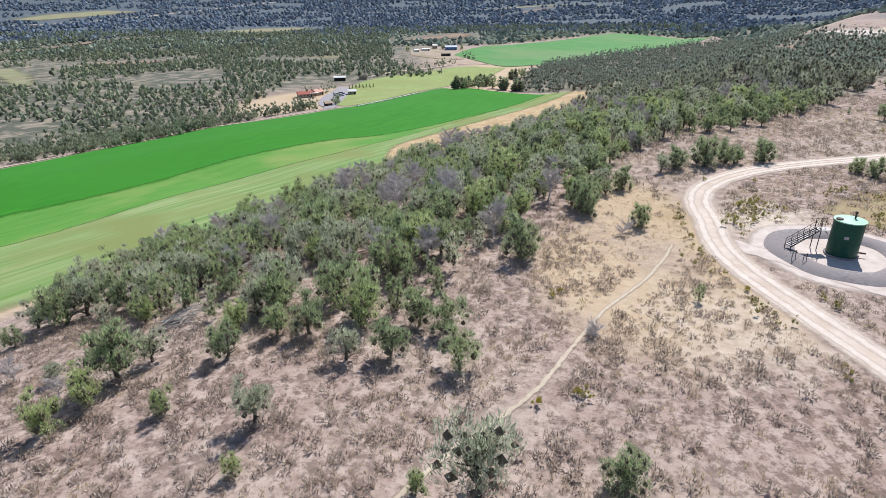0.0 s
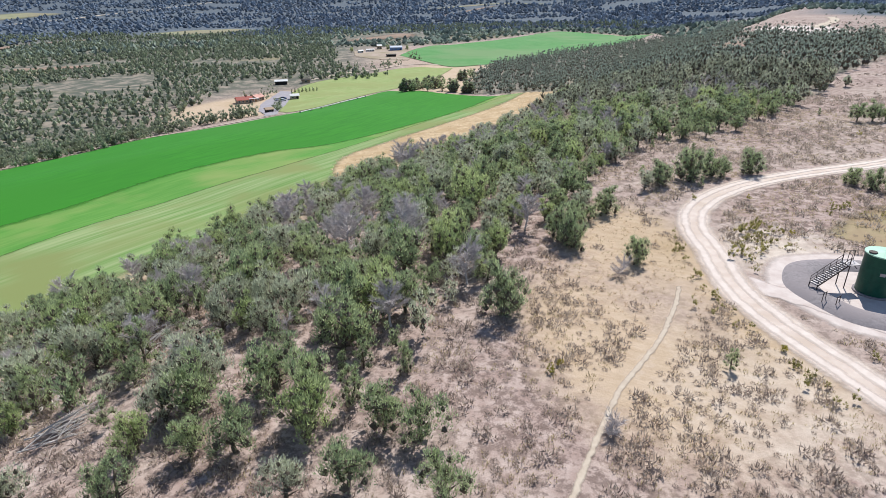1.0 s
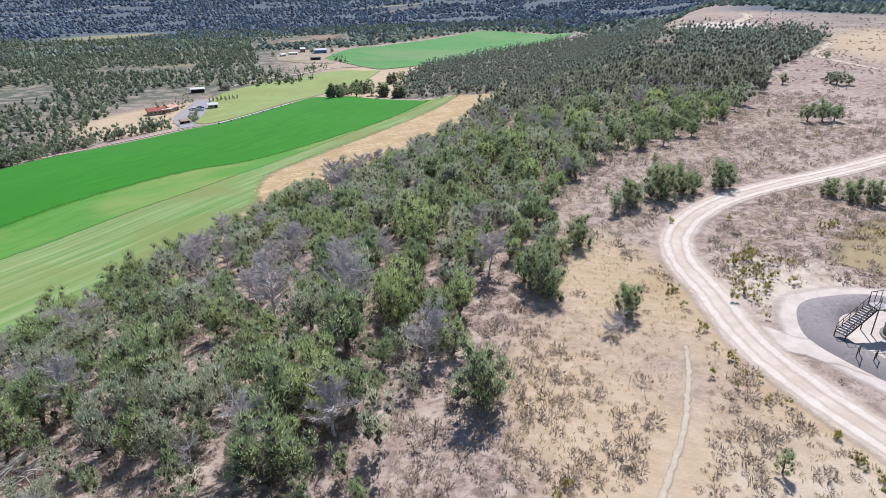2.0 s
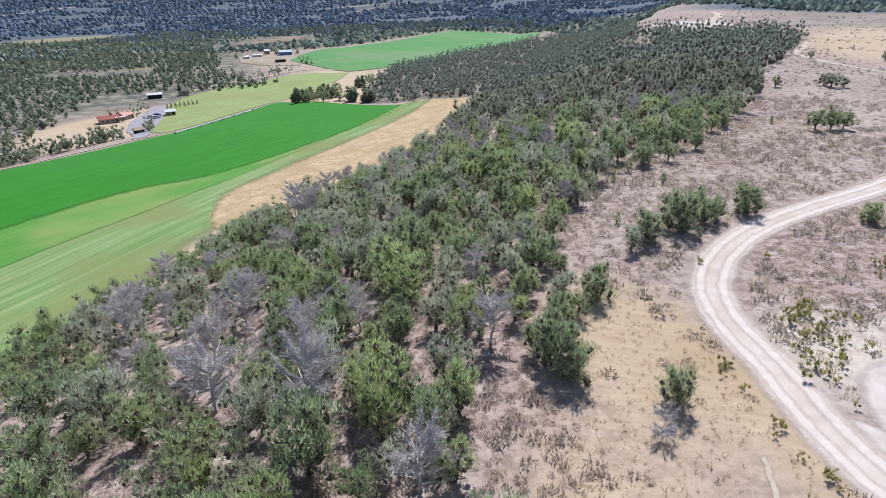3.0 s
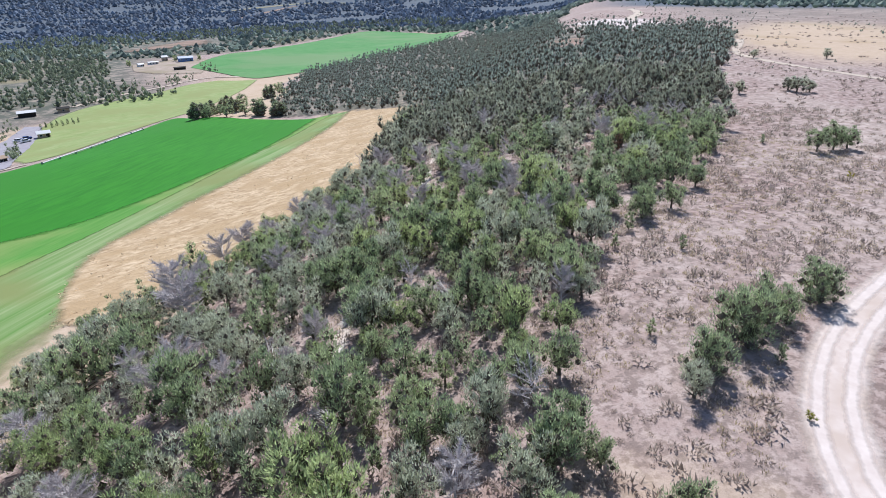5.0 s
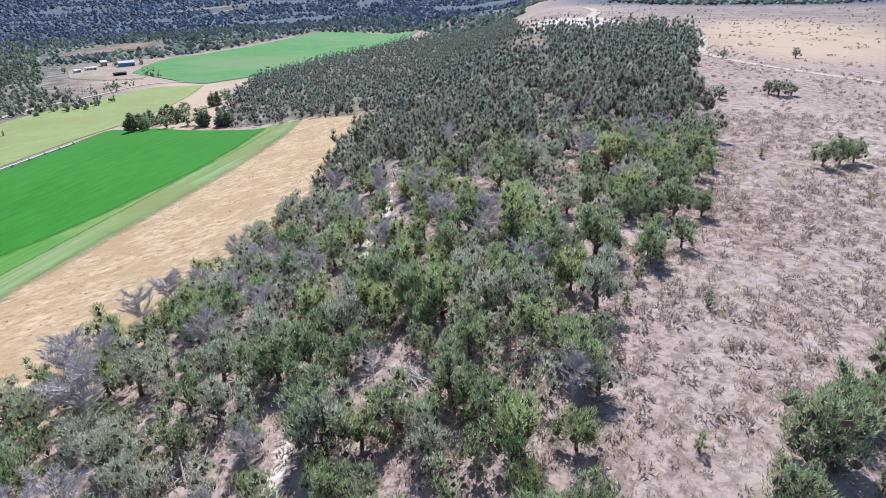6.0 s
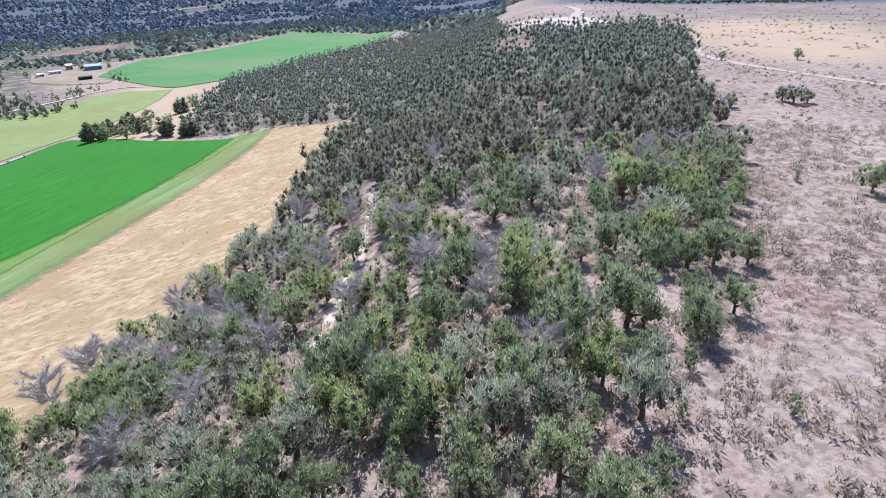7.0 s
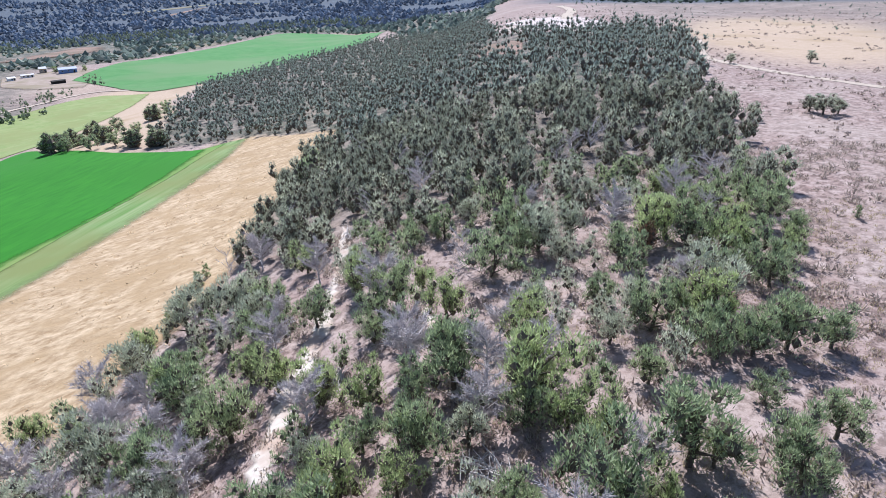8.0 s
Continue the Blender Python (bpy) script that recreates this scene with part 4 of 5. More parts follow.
for attempt in range(52000):
    d, a = 660 + 3100 * tr.random() ** 1.3, tr.uniform(-0.85, 1.0)
    x, y = d * math.sin(a), d * math.cos(a)
    u = -0.8 * x + 0.6 * y
    behind = inside(BEHIND, x, y)
    if not behind and d < 1250 and (u < 120 and d < 680 or u >= -20 and (d < 860 or x > -60 and x < 420)):
        continue
    if (1 if behind else 0) + noise.noise(Vector((x * 0.004, y * 0.004, 9))) + 0.5 * noise.noise(Vector((x * 0.013, y * 0.013, 4))) > -0.22 and (int(x // 8), int(y // 8)) not in OPEN and hg.ok(x, y, 5 + 0.003 * d):
        hills.append((x, y, tr.uniform(0.7, 1.4) * (0.6 + 0.0006 * d), tr.uniform(0, 6.3), tr.randrange(6)))
hump = np.random.default_rng(77)
humps = [as_lists((OCT_V * (3.3, 3.3, 2.6) * hump.uniform(0.55, 1.3, (6, 1)) + (0, 0, 1.6), OCT_F)) for i in range(6)]
scatter("near_hill_woods", humps, [h for h in hills if math.hypot(h[0], h[1]) < 1150], M_LEAF_FAR_HAZE, "dark green woods at the foot of the hills", "trees")
scatter("hillside_woods", humps, [h for h in hills if math.hypot(h[0], h[1]) >= 1150], M_LEAF_HILL_HAZE, "wooded hills beyond the valley, haze blue put into their colour", "trees")
hedge = []
for line, n, wide in (([(-150, 222), (-126, 262), (-110, 296), (-96, 306), (-84, 316), (-72, 332)], 170, 7), ([(-155, 226), (-200, 200), (-240, 170), (-300, 130)], 170, 12), ([(-132, 300), (-150, 262), (-190, 215)], 60, 8), ([(-30, 560), (-10, 548), (10, 572)], 14, 8), ([(30, 620), (22, 640)], 5, 3), ([(-64, 352), (-60, 338)], 4, 2), ([(110, 850), (160, 940), (200, 1000)], 40, 5), ([(-90, 392), (-82, 400), (-76, 412)], 7, 3)):
    for x, y in smooth_line(line, n):
        hedge.append((x + tr.gauss(0, wide / 2), y + tr.gauss(0, wide / 2), tr.uniform(0.8, 1.4), tr.uniform(0, 6.3), tr.randrange(6)))
scatter("hedgerow", protos_far, hedge, M_LEAF_VALLEY, "bushy green hedgerow along the field edge", "hedge")


# ---- low brush and grass ----
def tuft(seed, n, height, width, blade, lean):
    r = np.random.default_rng(seed)
    a = r.uniform(0, 6.283, n)
    d = width * 0.5 * np.sqrt(r.uniform(0, 1, n))
    at = np.stack([np.cos(a) * d, np.sin(a) * d, height * r.uniform(0.25, 0.6, n)], 1)
    out = np.stack([np.cos(a) * lean, np.sin(a) * lean, np.ones(n)], 1) + r.normal(0, 0.25, (n, 3))
    out /= np.linalg.norm(out, axis=1)[:, None]
    return as_lists(sprays(at, out, height * 1.0, blade, r))


ROAD_LINE = smooth_line(ROAD, 700)
PATH_LINE = smooth_line(FOOTPATH, 200)
TANK = (42.6, 57.4)
BARE = set()
for line, half in ((ROAD_LINE, 2.1), (PATH_LINE, 0.8)):
    for px, py in line:
        for i in range(int((px - half) // 0.5), int((px + half) // 0.5) + 1):
            for j in range(int((py - half) // 0.5), int((py + half) // 0.5) + 1):
                BARE.add((i, j))


def bare(x, y):
    return (int(x // 0.5), int(y // 0.5)) in BARE or math.hypot(x - TANK[0], y - TANK[1]) < 9.3


sage, sage_far, grass, olive, straws, blades = [], [], [], [], [], []
sg, gg = Grid(2), Grid(2)
for attempt in range(63000):
    near = attempt < 50000
    if near:
        v, u = tr.uniform(5, 190), tr.uniform(-48, 64)
    else:
        v, u = 190 + 330 * tr.random() ** 1.4, tr.uniform(-150, 60)
    x, y = 0.6 * v - 0.8 * u, 0.8 * v + 0.6 * u
    if bare(x, y):
        continue
    patch = noise.noise(Vector((x * 0.09, y * 0.09, 1))) + 0.5 * noise.noise(Vector((x * 0.3, y * 0.3, 2)))
    lawn = math.hypot((x - 23) / 7, (y - 67) / 13) < 1
    if near:
        if lawn and tr.random() < 0.93:
            continue
        fine = noise.noise(Vector((x * 0.8, y * 0.8, 11)))
        want = (0.62 if v < 62 and u > 4 else 0.32) + 0.5 * patch + 0.75 * fine + (0.12 if v < 75 else 0) + (0.1 if u > 26 else 0)
        if tr.random() < want and sg.ok(x, y, 0.55):
            sage.append((x, y, 0.5 + 1.6 * tr.random() ** 2.0, tr.uniform(0, 6.3), tr.randrange(8)))
    elif patch + 0.5 * noise.noise(Vector((x * 0.025, y * 0.025, 8))) > (0.3 if u < -25 and v > 250 else 0.0) and sg.ok(x, y, 1.9) and not inside(FAR_WOOD, x, y):
        sage_far.append((x, y, tr.uniform(0.9, 2.2), tr.uniform(0, 6.3), tr.randrange(5)))
for attempt in range(62000):
    x, y = tr.uniform(-45, 95), tr.uniform(5, 135)
    u, v = -0.8 * x + 0.6 * y, 0.6 * x + 0.8 * y
    if u > 60 or bare(x, y):
        continue
    patch = noise.noise(Vector((x * 0.11, y * 0.11, 7)))
    lawn = math.hypot((x - 23) / 8, (y - 66) / 15) < 1 + 0.4 * patch
    fine = noise.noise(Vector((x * 0.7, y * 0.7, 21)))
    if lawn and gg.ok(x, y, 0.45):
        blades.append((x, y, tr.uniform(0.6, 1.3), tr.uniform(0, 6.3), tr.randrange(6)))
    elif (u < 26 or patch > 0.1) and tr.random() < 0.36 + patch + 0.7 * fine and gg.ok(x, y, 0.36):
        grass.append((x, y, tr.uniform(0.6, 1.3), tr.uniform(0, 6.3), tr.randrange(6)))
for attempt in range(900):
    k = tr.randrange(len(ROAD_LINE))
    x, y = ROAD_LINE[k][0] + tr.gauss(0, 1) * 1.0 + tr.choice((-2.9, -2.6, 2.7)), ROAD_LINE[k][1] + tr.gauss(0, 1.0)
    if 30 < y < 75 and x < 60 and not bare(x, y):
        olive.append((x, y, tr.uniform(0.5, 1.1), tr.uniform(0, 6.3), tr.randrange(5)))
for cx, cy, n in ((41, 73, 14), (38.5, 70, 9), (36.5, 66.5, 8), (54, 66, 12), (56, 62, 14), (60, 74, 12), (55, 78, 10)):
    for i in range(n):
        olive.append((cx + tr.gauss(0, 1.2), cy + tr.gauss(0, 1.2), tr.uniform(0.7, 1.5), tr.uniform(0, 6.3), tr.randrange(5)))


def dome(seed, n, height, width, blade):
    """A low rounded bush filled with fine sprays."""
    r = np.random.default_rng(seed)
    d = unit(r, n)
    d[:, 2] = np.abs(d[:, 2]) + 0.15
    d /= np.linalg.norm(d, axis=1)[:, None]
    at = d * np.array([width * 0.46, width * 0.46, height * 0.62]) * r.uniform(0.3, 1.0, (n, 1)) ** 0.6
    out = d * 0.5 + r.normal(0, 0.4, (n, 3)) + (0, 0, 0.6)
    out /= np.linalg.norm(out, axis=1)[:, None]
    return as_lists(sprays(at, out, height * 0.5, blade, r))


fine_brush = [dome(300 + i, 48, 0.42, 0.9, 0.05) for i in range(8)]
bushes = [dome(310 + i, 26, 0.52, 1.02, 0.085) for i in range(8)]
scatter("sagebrush", fine_brush, [p for p in sage if 0.6 * p[0] + 0.8 * p[1] < 78], M_SAGE, "low grey-brown sagebrush on the open slope", "shrubs")
scatter("sagebrush", bushes, [p for p in sage if 0.6 * p[0] + 0.8 * p[1] >= 78], M_SAGE, "low grey-brown sagebrush scattered over the mesa", "shrubs")
scatter("far_sagebrush", [dome(320 + i, 10, 0.45, 0.95, 0.2) for i in range(5)], sage_far, M_SAGE, "sparse grey sagebrush on the far mesa", "shrubs")
scatter("dry_grass", [tuft(340 + i, 13, 0.20, 0.60, 0.05, 0.35) for i in range(6)], grass, M_TUFT, "tufts of dry tan bunch grass", "grass")
scatter("straw_grass", [tuft(400 + i, 8, 0.26, 0.5, 0.05, 0.9) for i in range(6)], blades, M_LAWN, "low pale straw-coloured grass on the clearing", "grass")
scatter("olive_brush", [as_lists(crown(360 + i, 0.7, 0.55, 5, 14, 0.075, base=0.1)) for i in range(5)], olive, M_OLIVEBUSH, "olive and yellow brush along the dirt road", "shrubs")
for attempt in range(1200):
    a, b = tr.random(), tr.random()
    i = int(a * 109)
    p = STRAW_A[i] * (1 - b) + STRAW_B[i] * b
    straws.append((p[0] + tr.gauss(0, 0.5), p[1] + tr.gauss(0, 0.5), tr.uniform(0.7, 1.6), tr.uniform(0, 6.3), tr.randrange(4)))
scatter("straw_stalks", [tuft(380 + i, 4, 0.26, 0.9, 0.2, 1.6) for i in range(4)], straws, M_STALK, "standing golden dry grass stalks", "grass")



# ---- boxes and bars ----
def box(cx, cy, cz, sx, sy, sz, turn=0.0, bevel=0.0):
    bm = bmesh.new()
    bmesh.ops.create_cube(bm, size=1, matrix=Matrix.Translation((cx, cy, cz)) @ Matrix.Rotation(radians(turn), 4, "Z") @ Matrix.Diagonal((sx, sy, sz, 1)))
    if bevel:
        bmesh.ops.bevel(bm, geom=bm.edges[:], offset=bevel, segments=2, affect="EDGES")
    return bm


def tube(a, b, r, sides=8, r2=None):
    return join_any([limb(a, b, r, r if r2 is None else r2, sides)])


def drum(r, z0, z1, sides=48, r2=None, bevel=0.0):
    bm = bmesh.new()
    bmesh.ops.create_cone(bm, cap_ends=True, segments=sides, radius1=r, radius2=r if r2 is None else r2, depth=z1 - z0, matrix=Matrix.Translation((0, 0, (z0 + z1) / 2)))
    if bevel:
        bmesh.ops.bevel(bm, geom=[e for e in bm.edges if abs(e.verts[0].co.z - e.verts[1].co.z) < 0.01], offset=bevel, segments=2, affect="EDGES")
    return bm


def thing(name, x, y, label, category, turn=0.0, group="", z=None):
    ob = new(name)
    ob.empty_display_size = 0.5
    ob.matrix_world = pose(x, y, gz(x, y) if z is None else z, 0, 0, turn)
    return tagged(ob, label, category, group)


# ---- tank, its pad and stair ----
def ring(name, cx, cy, radii, rises, mat, label):
    """A round sheet on the ground, raised by a profile from the middle outwards."""
    n = 72
    a = np.linspace(0, 2 * math.pi, n, endpoint=False)
    rr, zz = np.array(radii)[:, None], np.array(rises)[:, None]
    wob = 1 + 0.025 * np.sin(3 * a + 1)[None] + 0.015 * np.sin(7 * a)[None]
    x, y = cx + rr * wob * np.cos(a)[None], cy + rr * wob * np.sin(a)[None]
    v = np.stack([x, y, ground(x, y) + zz], -1).reshape(-1, 3)
    f = []
    for i in range(len(radii) - 1):
        for j in range(n):
            k = (j + 1) % n
            f.append([i * n + j, (i + 1) * n + j, (i + 1) * n + k, i * n + k])
    data = mesh(name, v, f, mat, True)
    e = np.repeat([1.0] * (len(radii) - 1) + [0.0], n).astype(np.float32)
    data.attributes.new("edge", "FLOAT", "POINT").data.foreach_set("value", e)
    return tagged(new(name, data), label, "pad", kind="structure")


TX, TY, TR, TH = 42.8, 57.4, 1.47, 3.95
ring("pad_apron", TX, TY, [0.05, 3, 6, 8, 9.2], [0.03, 0.03, 0.03, 0.03, 0.0], M_PADSOIL, "pale graded soil round the tank")
ring("pad_berm", TX, TY, [4.3, 4.7, 5.3, 6.1, 6.9, 7.4], [0.02, 0.28, 0.42, 0.42, 0.25, 0.0], M_GRAVEL, "low ring berm of grey gravel")
sheet("grass_patch", [(47, 71), (56, 77), (67, 81)], [(53, 63), (63, 66), (74, 70)], 24, 16, 0.04, M_DRYGRASS, "patch of olive dry grass behind the tank", "grass", 0.2, soft=3.0)
strip("pad_drive", [(30.8, 64.5), (33.5, 59.5), (36, 56.5), (38.5, 53), (42, 49), (47, 44), (54, 38), (62, 30)], 2.8, 70, 0.045, M_PADSOIL, "pale dirt drive past the tank pad", "road", ragged=0.12)
tank = thing("storage_tank", TX, TY, "dark green steel storage tank on a gravel pad", "tank", 20, z=gz(TX, TY) + 0.03)
part("footing", drum(TR + 0.18, 0, 0.14, 48), M_GRAVEL, tank, "grey gravel footing")
shell = part("shell", drum(TR, 0.10, TH, 64, bevel=0.03), M_TANK, tank, smooth=False)
lid = part("lid", drum(TR + 0.05, TH, TH + 0.16, 64, 0.25), M_TANKTOP, tank, "pale green weathered lid")
part("rim", drum(TR + 0.07, TH - 0.08, TH + 0.015, 64), M_TANKTOP, tank, "pale rim")
for z in (1.5, 2.95):
    part("seam", drum(TR + 0.012, z - 0.03, z + 0.03, 64), M_TANK, tank)
part("vent_pipe", tube((0.5, -0.1, TH), (0.5, -0.1, TH + 0.75), 0.09, 10), M_STEEL, tank, "dark vent pipe")
part("vent_cap", tube((0.5, -0.1, TH + 0.72), (0.5, -0.1, TH + 0.88), 0.17, 10, 0.12), M_STEEL, tank)
bm = drum(0.34, 0, 0.1, 20)
bmesh.ops.transform(bm, matrix=pose(-1.0, 0.45, TH + 0.05), verts=bm.verts)
part("hatch", bm, M_STEEL, tank)
part("sign", box(-TR * 0.80, -TR * 0.63, 2.35, 0.03, 0.42, 0.3, 38), M_PALESTEEL, tank, "small pale sign plate")
part("outlet_pipe", tube((TR * 0.7, -TR * 0.7, 0.45), (TR * 1.05, -TR * 1.05, 0.45), 0.09, 10), M_STEEL, tank)

SA, SB = np.array((TX - 5.4, TY + 0.8, gz(TX, TY) + 0.7)), np.array((TX - TR - 0.65, TY + 1.5, gz(TX, TY) + 2.4))
stair = thing("steel_stair", SA[0], SA[1], "rusty open steel stair up to the tank", "stair", z=SA[2])
run = SB - SA
side = np.array((-run[1], run[0], 0)) / math.hypot(run[0], run[1])
for s in (-0.42, 0.42):
    part("stringer", tube(side * s, run + side * s, 0.07, 4), M_STEEL, stair)
    part("handrail", tube(side * s + (0, 0, 0.7), run + side * s + (0, 0, 0.7), 0.03, 6), M_STEEL, stair)
    part("mid_rail", tube(side * s + (0, 0, 0.36), run + side * s + (0, 0, 0.36), 0.02, 6), M_STEEL, stair)
    for k in range(6):
        p = run * (k / 5)
        part("rail_post", tube(p + side * s, p + side * s + (0, 0, 0.7), 0.025, 6), M_STEEL, stair)
for k in range(15):
    p = run * ((k + 0.5) / 15)
    part("tread", tube(p - side * 0.4, p + side * 0.4, 0.10, 4), M_PALESTEEL, stair)
for s in (-0.42, 0.42):
    part("leg", tube(side * s, side * s + (0, 0, -0.8), 0.05, 6), M_STEEL, stair)
    part("leg", tube(run + side * s, run + side * s + (0, 0, -2.4), 0.05, 6), M_STEEL, stair)
platform = thing("steel_platform", SB[0] + 0.4, SB[1] - 0.1, "small railed steel platform at the tank top", "platform", z=SB[2])
part("deck", box(0, 0, 0, 1.2, 1.1, 0.06), M_PALESTEEL, platform)
for x, y in ((-0.55, 0.5), (0.55, 0.5), (-0.55, -0.5), (0.0, 0.5)):
    part("rail_post", tube((x, y, 0), (x, y, 1.05), 0.03, 6), M_STEEL, platform)
part("handrail", tube((-0.55, 0.5, 1.05), (0.55, 0.5, 1.05), 0.03, 6), M_STEEL, platform)
part("bracket", tube((0.1, 0, 0), (0.75, 0, -0.6), 0.04, 6), M_STEEL, platform)
for x, y in ((TX - 5.2, TY - 2.2), (TX - 5.9, TY - 1.4)):
    fr = thing("pipe_stand", x, y, "short dark steel pipe stand beside the berm", "stand", 30, "pipe stands by the tank")
    for s in (-0.3, 0.3):
        part("leg", tube((s, 0, -0.1), (s, 0, 1.1), 0.035, 6), M_STEEL, fr)
    part("crossbar", tube((-0.35, 0, 1.1), (0.35, 0, 1.1), 0.04, 6), M_STEEL, fr)

# ---- dead wood, blooming brush ----
def brush_pile(x, y, size, seed, turn):
    r = random.Random(seed)
    ob = thing("brush_pile", x, y, "heap of bleached grey fallen branches", "deadwood", turn, "brush piles in the woodland")
    for i in range(26):
        ln = size * r.uniform(0.35, 1.0)
        a, up = r.gauss(0, 0.55), r.uniform(-0.05, 0.35)
        cx, cy, cz = r.gauss(0, size * 0.16), r.gauss(0, size * 0.2), r.uniform(0.05, 0.4)
        d = np.array((math.cos(a), math.sin(a), up)) * ln / 2
        c = np.array((cx, cy, cz + abs(d[2])))
        bend = c + np.array((r.gauss(0, 0.1), r.gauss(0, 0.1), 0.08)) * ln * 0.6
        rad = r.uniform(0.025, 0.085)
        pieces = [limb(c - d, bend, rad, rad * 0.75, 5), limb(bend, c + d, rad * 0.75, rad * 0.25, 5)]
        for k in range(3):
            q = bend + d * r.uniform(0, 0.8)
            pieces.append(limb(q, q + np.array((r.gauss(0, 0.3), r.gauss(0, 0.3), 0.3)) * ln * 0.3, rad * 0.4, rad * 0.15, 3))
        part("branch", join_any(pieces), M_BLEACHED, ob)


PILES = [(14, 87, 3.2, 95), (10, 115, 3.6, 55), (17, 126, 4.2, 60), (31, 119, 2.6, 80), (-25, 49, 4.2, 30), (-29, 54, 3.0, 100), (5, 67, 3.0, 95), (40, 125, 2.8, 95), (50, 169, 3.0, 70), (-22, 62, 4.5, 20), (2, 96, 3.0, 40), (12, 100, 2.5, 120), (26, 112, 2.4, 90), (-6, 80, 3.0, 60), (37, 141, 2.6, 70)]
for i, (x, y, s, a) in enumerate(PILES):
    brush_pile(x, y, s, 40 + i, a)


def bloom(x, y, size, seed, mat, name, label, category):
    ob = thing(name, x, y, label, category, 0, name + " clumps")
    part("foliage", mesh("foliage", *crown(seed, 0.5 * size, 0.4 * size, 5, 16, 0.06, base=0.1), M_OLIVEBUSH), None, ob)
    part("bloom", mesh("bloom", *crown(seed + 1, 0.62 * size, 0.48 * size, 7, 26, 0.05, base=0.35), mat), None, ob)


for i, (x, y, s) in enumerate([(6.6, 33, 1.1), (10.2, 33.8, 1.3), (9.6, 34.2, 0.9), (10.4, 49, 1.0), (11.2, 49.8, 0.8), (39, 84, 0.9), (46, 83, 0.9), (86, 114, 1.2), (29, 49.5, 0.9), (44, 71, 1.0)]):
    bloom(x, y, s, 500 + 2 * i, M_YELLOW, "rabbitbrush", "yellow blooming rabbitbrush in dry grass", "shrub")
for i, (x, y, s) in enumerate([(22, 65, 2.2), (21.2, 64, 1.8), (15.5, 153, 2.6), (13, 42.5, 1.5), (12.4, 41.8, 1.2)]):
    ob = thing("dead_shrub", x, y, "low grey leafless dead shrub", "shrub", 40 * i, "dead shrubs")
    part("crown", mesh("crown", *dead_crown(600 + i, 0.45 * s, 0.55 * s, 14, 24), M_DEAD), None, ob)

# ---- the far mesa ----
strip("pad_road", [(252, 360), (272, 383), (301, 412), (330, 450), (352, 485)], 7, 40, 0.3, M_PATH, "pale dirt road off the far gravel lot", "road", ragged=0.4)
sheet("gravel_lot", [(206, 322), (222, 314), (244, 314)], [(232, 392), (252, 384), (270, 372)], 30, 24, 0.25, M_PADSOIL, "pale bare gravel lot on the mesa", "lot", 0.8, soft=6)
sheet("clearing", [(143, 290), (148, 280), (152, 268)], [(172, 322), (176, 314), (180, 304)], 16, 12, 0.1, M_REDSOIL, "bare tan clearing in the woodland", "clearing", 0.8, soft=4)
dots = []
for attempt in range(5000):
    x, y = tr.uniform(120, 700), tr.uniform(60, 700)
    u, v = -0.8 * x + 0.6 * y, 0.6 * x + 0.8 * y
    if -330 < u < 30 and v > 240 and not inside(FAR_WOOD, x, y) and noise.noise(Vector((x * 0.02, y * 0.02, 5))) > -0.05:
        dots.append((x, y, tr.uniform(0.14, 0.36), tr.uniform(0, 6.3), tr.randrange(5)))
scatter("mesa_juniper_scrub", clump, dots[:330], M_LEAF_FAR_HAZE, "small scattered junipers on the dry mesa", "shrubs")


# ---- ranch and farm ----
def gable(lx, ly, wall, rise, over=0.5, thick=0.18):
    """A gabled roof along x: two thick slopes."""
    bm = bmesh.new()
    hy, hx = ly / 2 + over, lx / 2 + over
    prof = [(-hy, wall - 0.15), (0, wall + rise), (hy, wall - 0.15), (hy, wall - 0.15 - thick), (0, wall + rise - thick), (-hy, wall - 0.15 - thick)]
    a = [bm.verts.new((-hx, y, z)) for y, z in prof]
    b = [bm.verts.new((hx, y, z)) for y, z in prof]
    for i in range(6):
        j = (i + 1) % 6
        bm.faces.new((a[i], b[i], b[j], a[j]))
    bm.faces.new((a[0], a[1], a[4], a[5]))
    bm.faces.new((a[1], a[2], a[3], a[4]))
    bm.faces.new((b[5], b[4], b[1], b[0]))
    bm.faces.new((b[4], b[3], b[2], b[1]))
    bmesh.ops.recalc_face_normals(bm, faces=bm.faces)
    return bm


def house_body(lx, ly, wall, rise):
    bm = bmesh.new()
    prof = [(-ly / 2, -0.6), (-ly / 2, wall), (0, wall + rise - 0.2), (ly / 2, wall), (ly / 2, -0.6)]
    a = [bm.verts.new((-lx / 2, y, z)) for y, z in prof]
    b = [bm.verts.new((lx / 2, y, z)) for y, z in prof]
    for i in range(5):
        j = (i + 1) % 5
        bm.faces.new((a[i], a[j], b[j], b[i]))
    bm.faces.new(a[::-1])
    bm.faces.new(b)
    bmesh.ops.recalc_face_normals(bm, faces=bm.faces)
    return bm


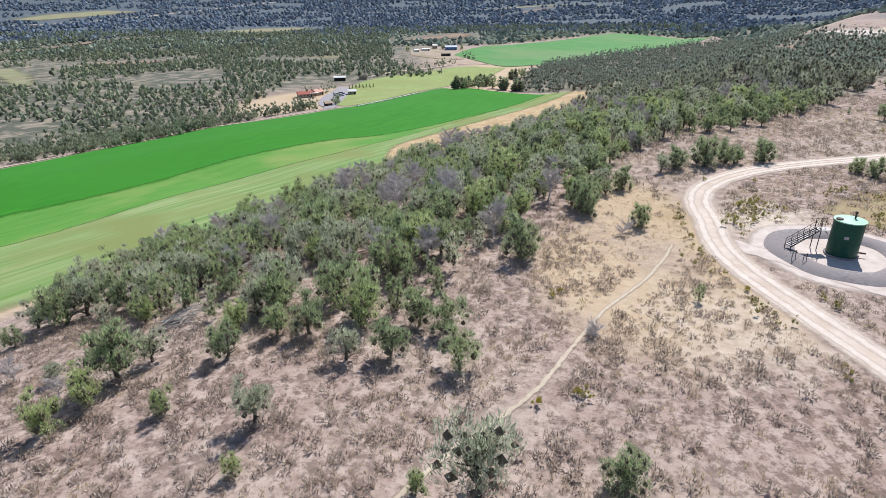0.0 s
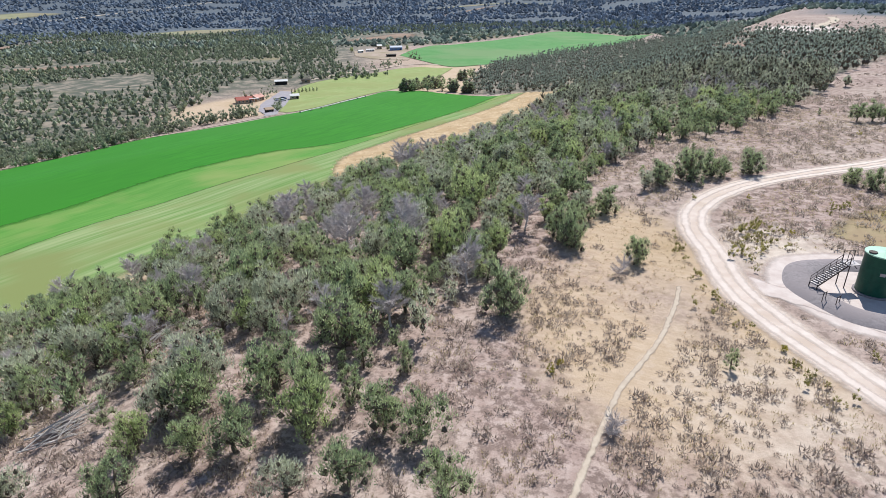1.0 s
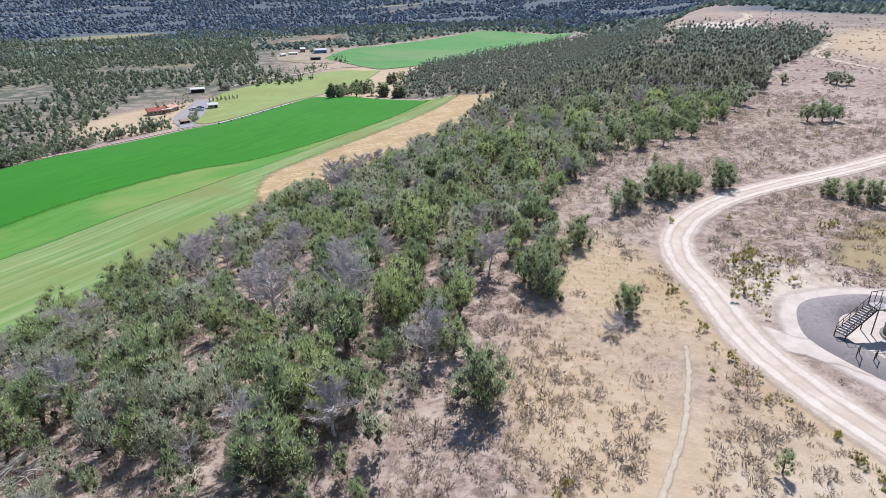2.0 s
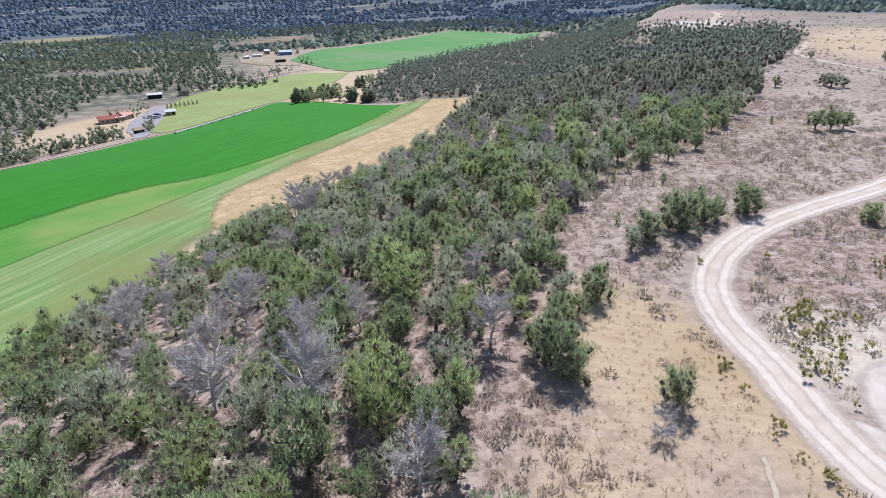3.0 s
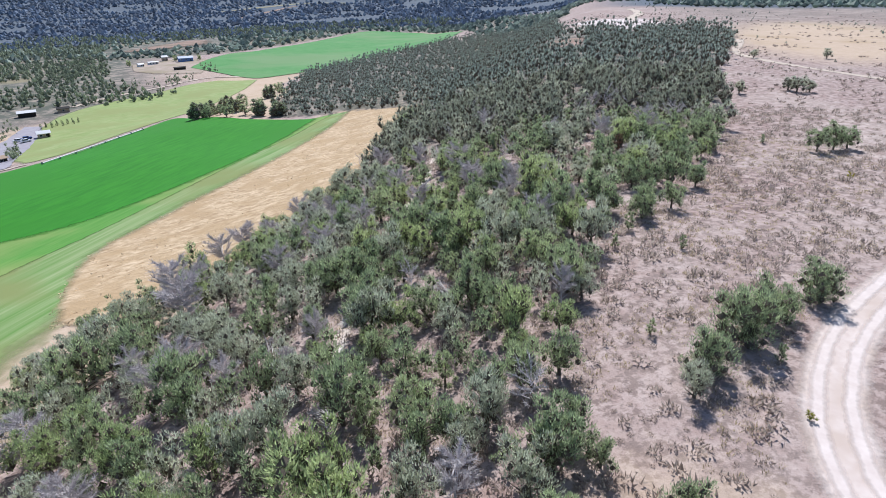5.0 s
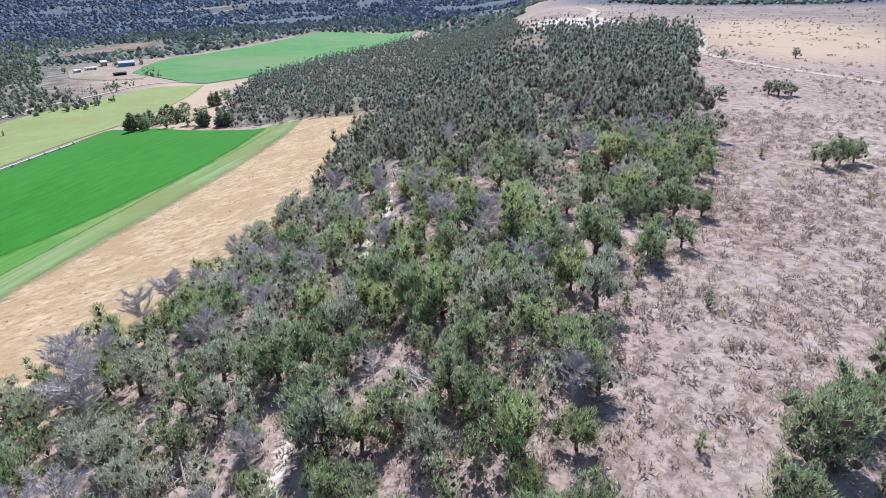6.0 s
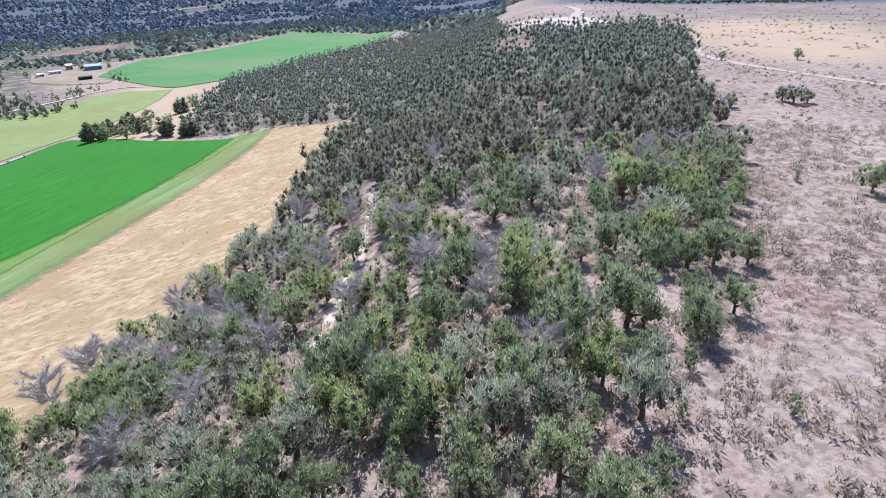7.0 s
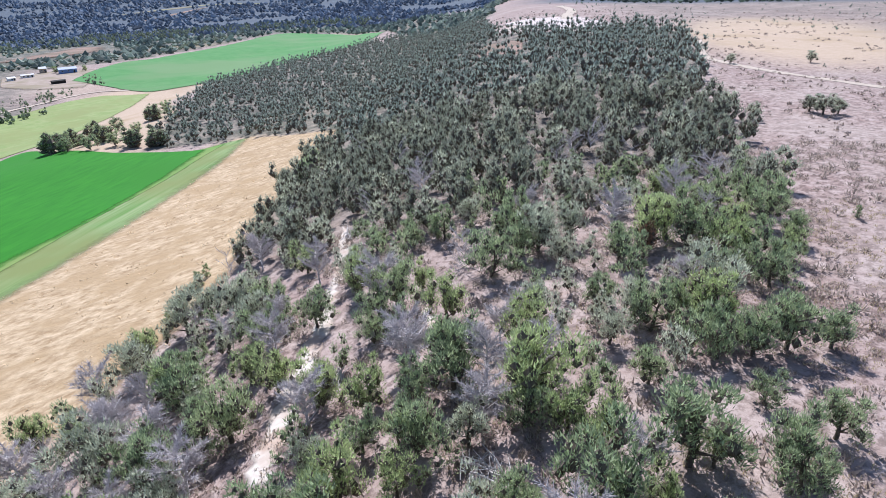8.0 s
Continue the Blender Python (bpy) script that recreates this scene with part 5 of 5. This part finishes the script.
def building(name, x, y, turn, lx, ly, wall, rise, roof, walls, label, windows=3, door=True, chimney=False):
    ob = thing(name, x, y, label, "building", turn)
    part("wall", house_body(lx, ly, wall, rise), walls, ob)
    rf = part("roof", gable(lx, ly, wall, rise), roof, ob)
    if chimney:
        part("chimney", box(lx * 0.2, 0.4, wall + rise + 0.2, 0.8, 0.8, 1.6, 0, 0.05), walls, rf)
    for i in range(windows):
        wx = lx * ((i + 0.5) / windows - 0.5)
        for s in (-1, 1):
            win = part("window", box(wx, s * (ly / 2 + 0.02), wall * 0.55, 1.3, 0.1, 1.1), M_WHITE, ob)
            part("pane", box(wx, s * (ly / 2 + 0.05), wall * 0.55, 1.1, 0.1, 0.9), M_GLASS, win)
    if door:
        part("door", box(lx * 0.33, -ly / 2 - 0.04, 1.0, 1.0, 0.12, 2.05), M_DARK, ob)
    return ob


building("ranch_house", -89, 385, 25, 9, 6, 2.4, 1.5, M_ROOF, M_WALL, "tan ranch house with a red metal roof", 4, chimney=True)
building("house_wing", -83, 394, 65, 7.5, 5, 2.4, 1.5, M_ROOF_PINK, M_WALL, "ranch house wing with a faded red roof", 3)
porch = thing("porch_roof", -83, 385, "white flat porch roof beside the red house", "porch", 30)
part("canopy", box(0, 0, 2.6, 6, 2.2, 0.2, 0, 0.05), M_WHITE, porch)
for x in (-2.8, 0, 2.8):
    part("porch_post", tube((x, -0.9, -0.3), (x, -0.9, 2.6), 0.09, 8), M_WHITE, porch)
building("open_shed", -79, 462, 12, 8.5, 4, 2.6, 0.9, M_WHITE, M_DARK, "long shed with a white metal roof", 0, False)
building("cabin", -60, 394, 15, 5, 3.5, 2.3, 1.0, M_WHITE, M_WALL, "small cabin with a pale roof", 2)
building("garden_shed", -66, 341, 30, 4, 3, 2.0, 0.8, M_WALL, M_DARK, "small dark shed at the drive", 1, False)
building("outbuilding", -62, 468, 10, 6, 4, 2.2, 0.8, M_DARK, M_WALL, "low brown outbuilding by the field", 1, False)
sheet("driveway", [(-56, 309), (-60, 335), (-62, 360), (-63, 395), (-66, 425)], [(-62, 307), (-68, 335), (-76, 362), (-77, 392), (-74, 428)], 40, 10, 0.25, M_ASPHALT, "lavender-grey asphalt driveway at the ranch", "driveway", 0.3)


def car(x, y, turn, paint, label):
    ob = thing("parked_car", x, y, label, "car", turn, "cars at the ranch", gz(x, y) + 0.25)
    part("body", box(0, 0, 0.62, 4.5, 1.8, 0.7, 0, 0.16), paint, ob)
    cab = part("cabin", box(-0.2, 0, 1.2, 2.4, 1.6, 0.62, 0, 0.2), M_GLASS, ob, "dark glazed cabin")
    part("roof", box(-0.2, 0, 1.5, 1.9, 1.45, 0.08, 0, 0.03), paint, cab)
    for sx in (-1.4, 1.4):
        for sy in (-0.85, 0.85):
            wheel = part("wheel", tube((sx, sy - 0.11, 0.34), (sx, sy + 0.11, 0.34), 0.34, 14), M_TYRE, ob)
            part("rim", tube((sx, sy - 0.12, 0.34), (sx, sy + 0.13, 0.34), 0.19, 10), M_PALESTEEL, wheel)


car(-69.5, 389, 35, M_CARWHITE, "white car parked on the asphalt drive")
car(-67, 393, 35, M_CARBLUE, "dark blue car parked on the asphalt drive")
car(-66, 386, 35, M_CARWHITE, "white car parked on the asphalt drive")
for i in range(11):
    x, y = -65 + 1.9 * i * 0.8, 417 + (i % 3) * 3.5 + 0.8 * i
    tree("slim", x, y, tr.uniform(2.2, 3.4), 1.0)

pipe = thing("irrigation_line", -43, 297, "white wheel-line irrigation pipe along the field", "irrigation", 0)
along = np.array((29.0, 48.0, gz(-14, 345) - gz(-43, 297)))
part("pipe", tube((0, 0, 0.55), along + (0, 0, 0.55), 0.22, 8), M_WHITE, pipe)
for k in range(8):
    p = along * (k / 7)
    w = np.array((29.0, 48.0, 0)) / 56.1
    z = gz(-43 + p[0], 297 + p[1]) - gz(-43, 297) + 0.55
    c = np.array((p[0], p[1], z))
    part("wheel", tube(c - w * 0.03, c + w * 0.03, 0.5, 14), M_PALESTEEL, pipe)

building("barn", 9, 714, 8, 13, 9, 3.6, 1.3, M_ROOFBLUE, M_BLUE, "blue and white metal barn at the farmstead", 3)
building("farm_trailer", -20, 706, 20, 9, 3.5, 2.6, 0.5, M_WHITE, M_WHITE, "long white trailer at the farmstead", 3)
building("farm_house", -10, 738, 10, 5, 5, 4.0, 1.4, M_WHITE, M_WALL, "small two-storey pale farm house", 2)
building("farm_shed", -30, 690, 25, 5, 4, 2.4, 0.8, M_WHITE, M_WHITE, "small white farm shed", 1)
building("equipment_shed", 3, 645, 20, 9, 4, 2.4, 0.5, M_DARK, M_DARK, "dark low equipment shed in the farm yard", 0, False)
for x, y, h in ((0, 722, 6), (22, 716, 5), (-40, 700, 6)):
    tree("bright", x, y, h, 1.2)
strip("farm_lane", [(-60, 480), (-38, 515), (-8, 545), (22, 580), (60, 572)], 3.5, 50, 0.3, M_PATH, "pale dirt lane below the farm", "road", ragged=0.5)
strip("field_margin", [(-200, 190), (-160, 204), (-140, 236), (-118, 276), (-92, 290), (-68, 297), (-50, 310)], 3.5, 90, 0.22, M_PATH, "bare pale soil margin of the field", "margin", ragged=0.5)
sheet("farm_yard", [(-34, 640), (-6, 610), (20, 605)], [(-40, 720), (-8, 745), (34, 722)], 24, 20, 0.3, M_YARD, "bare tan farm yard", "yard", 2.0, soft=14)

# ---- far valley roads and clearings ----
for name, line, widths, mat, label in VALLEY:
    strip(name, line, 1, 60, 0.8, mat, label, "clearing", ragged=2.0, m=12, widths=widths, soft=max(4, 0.3 * max(widths)))
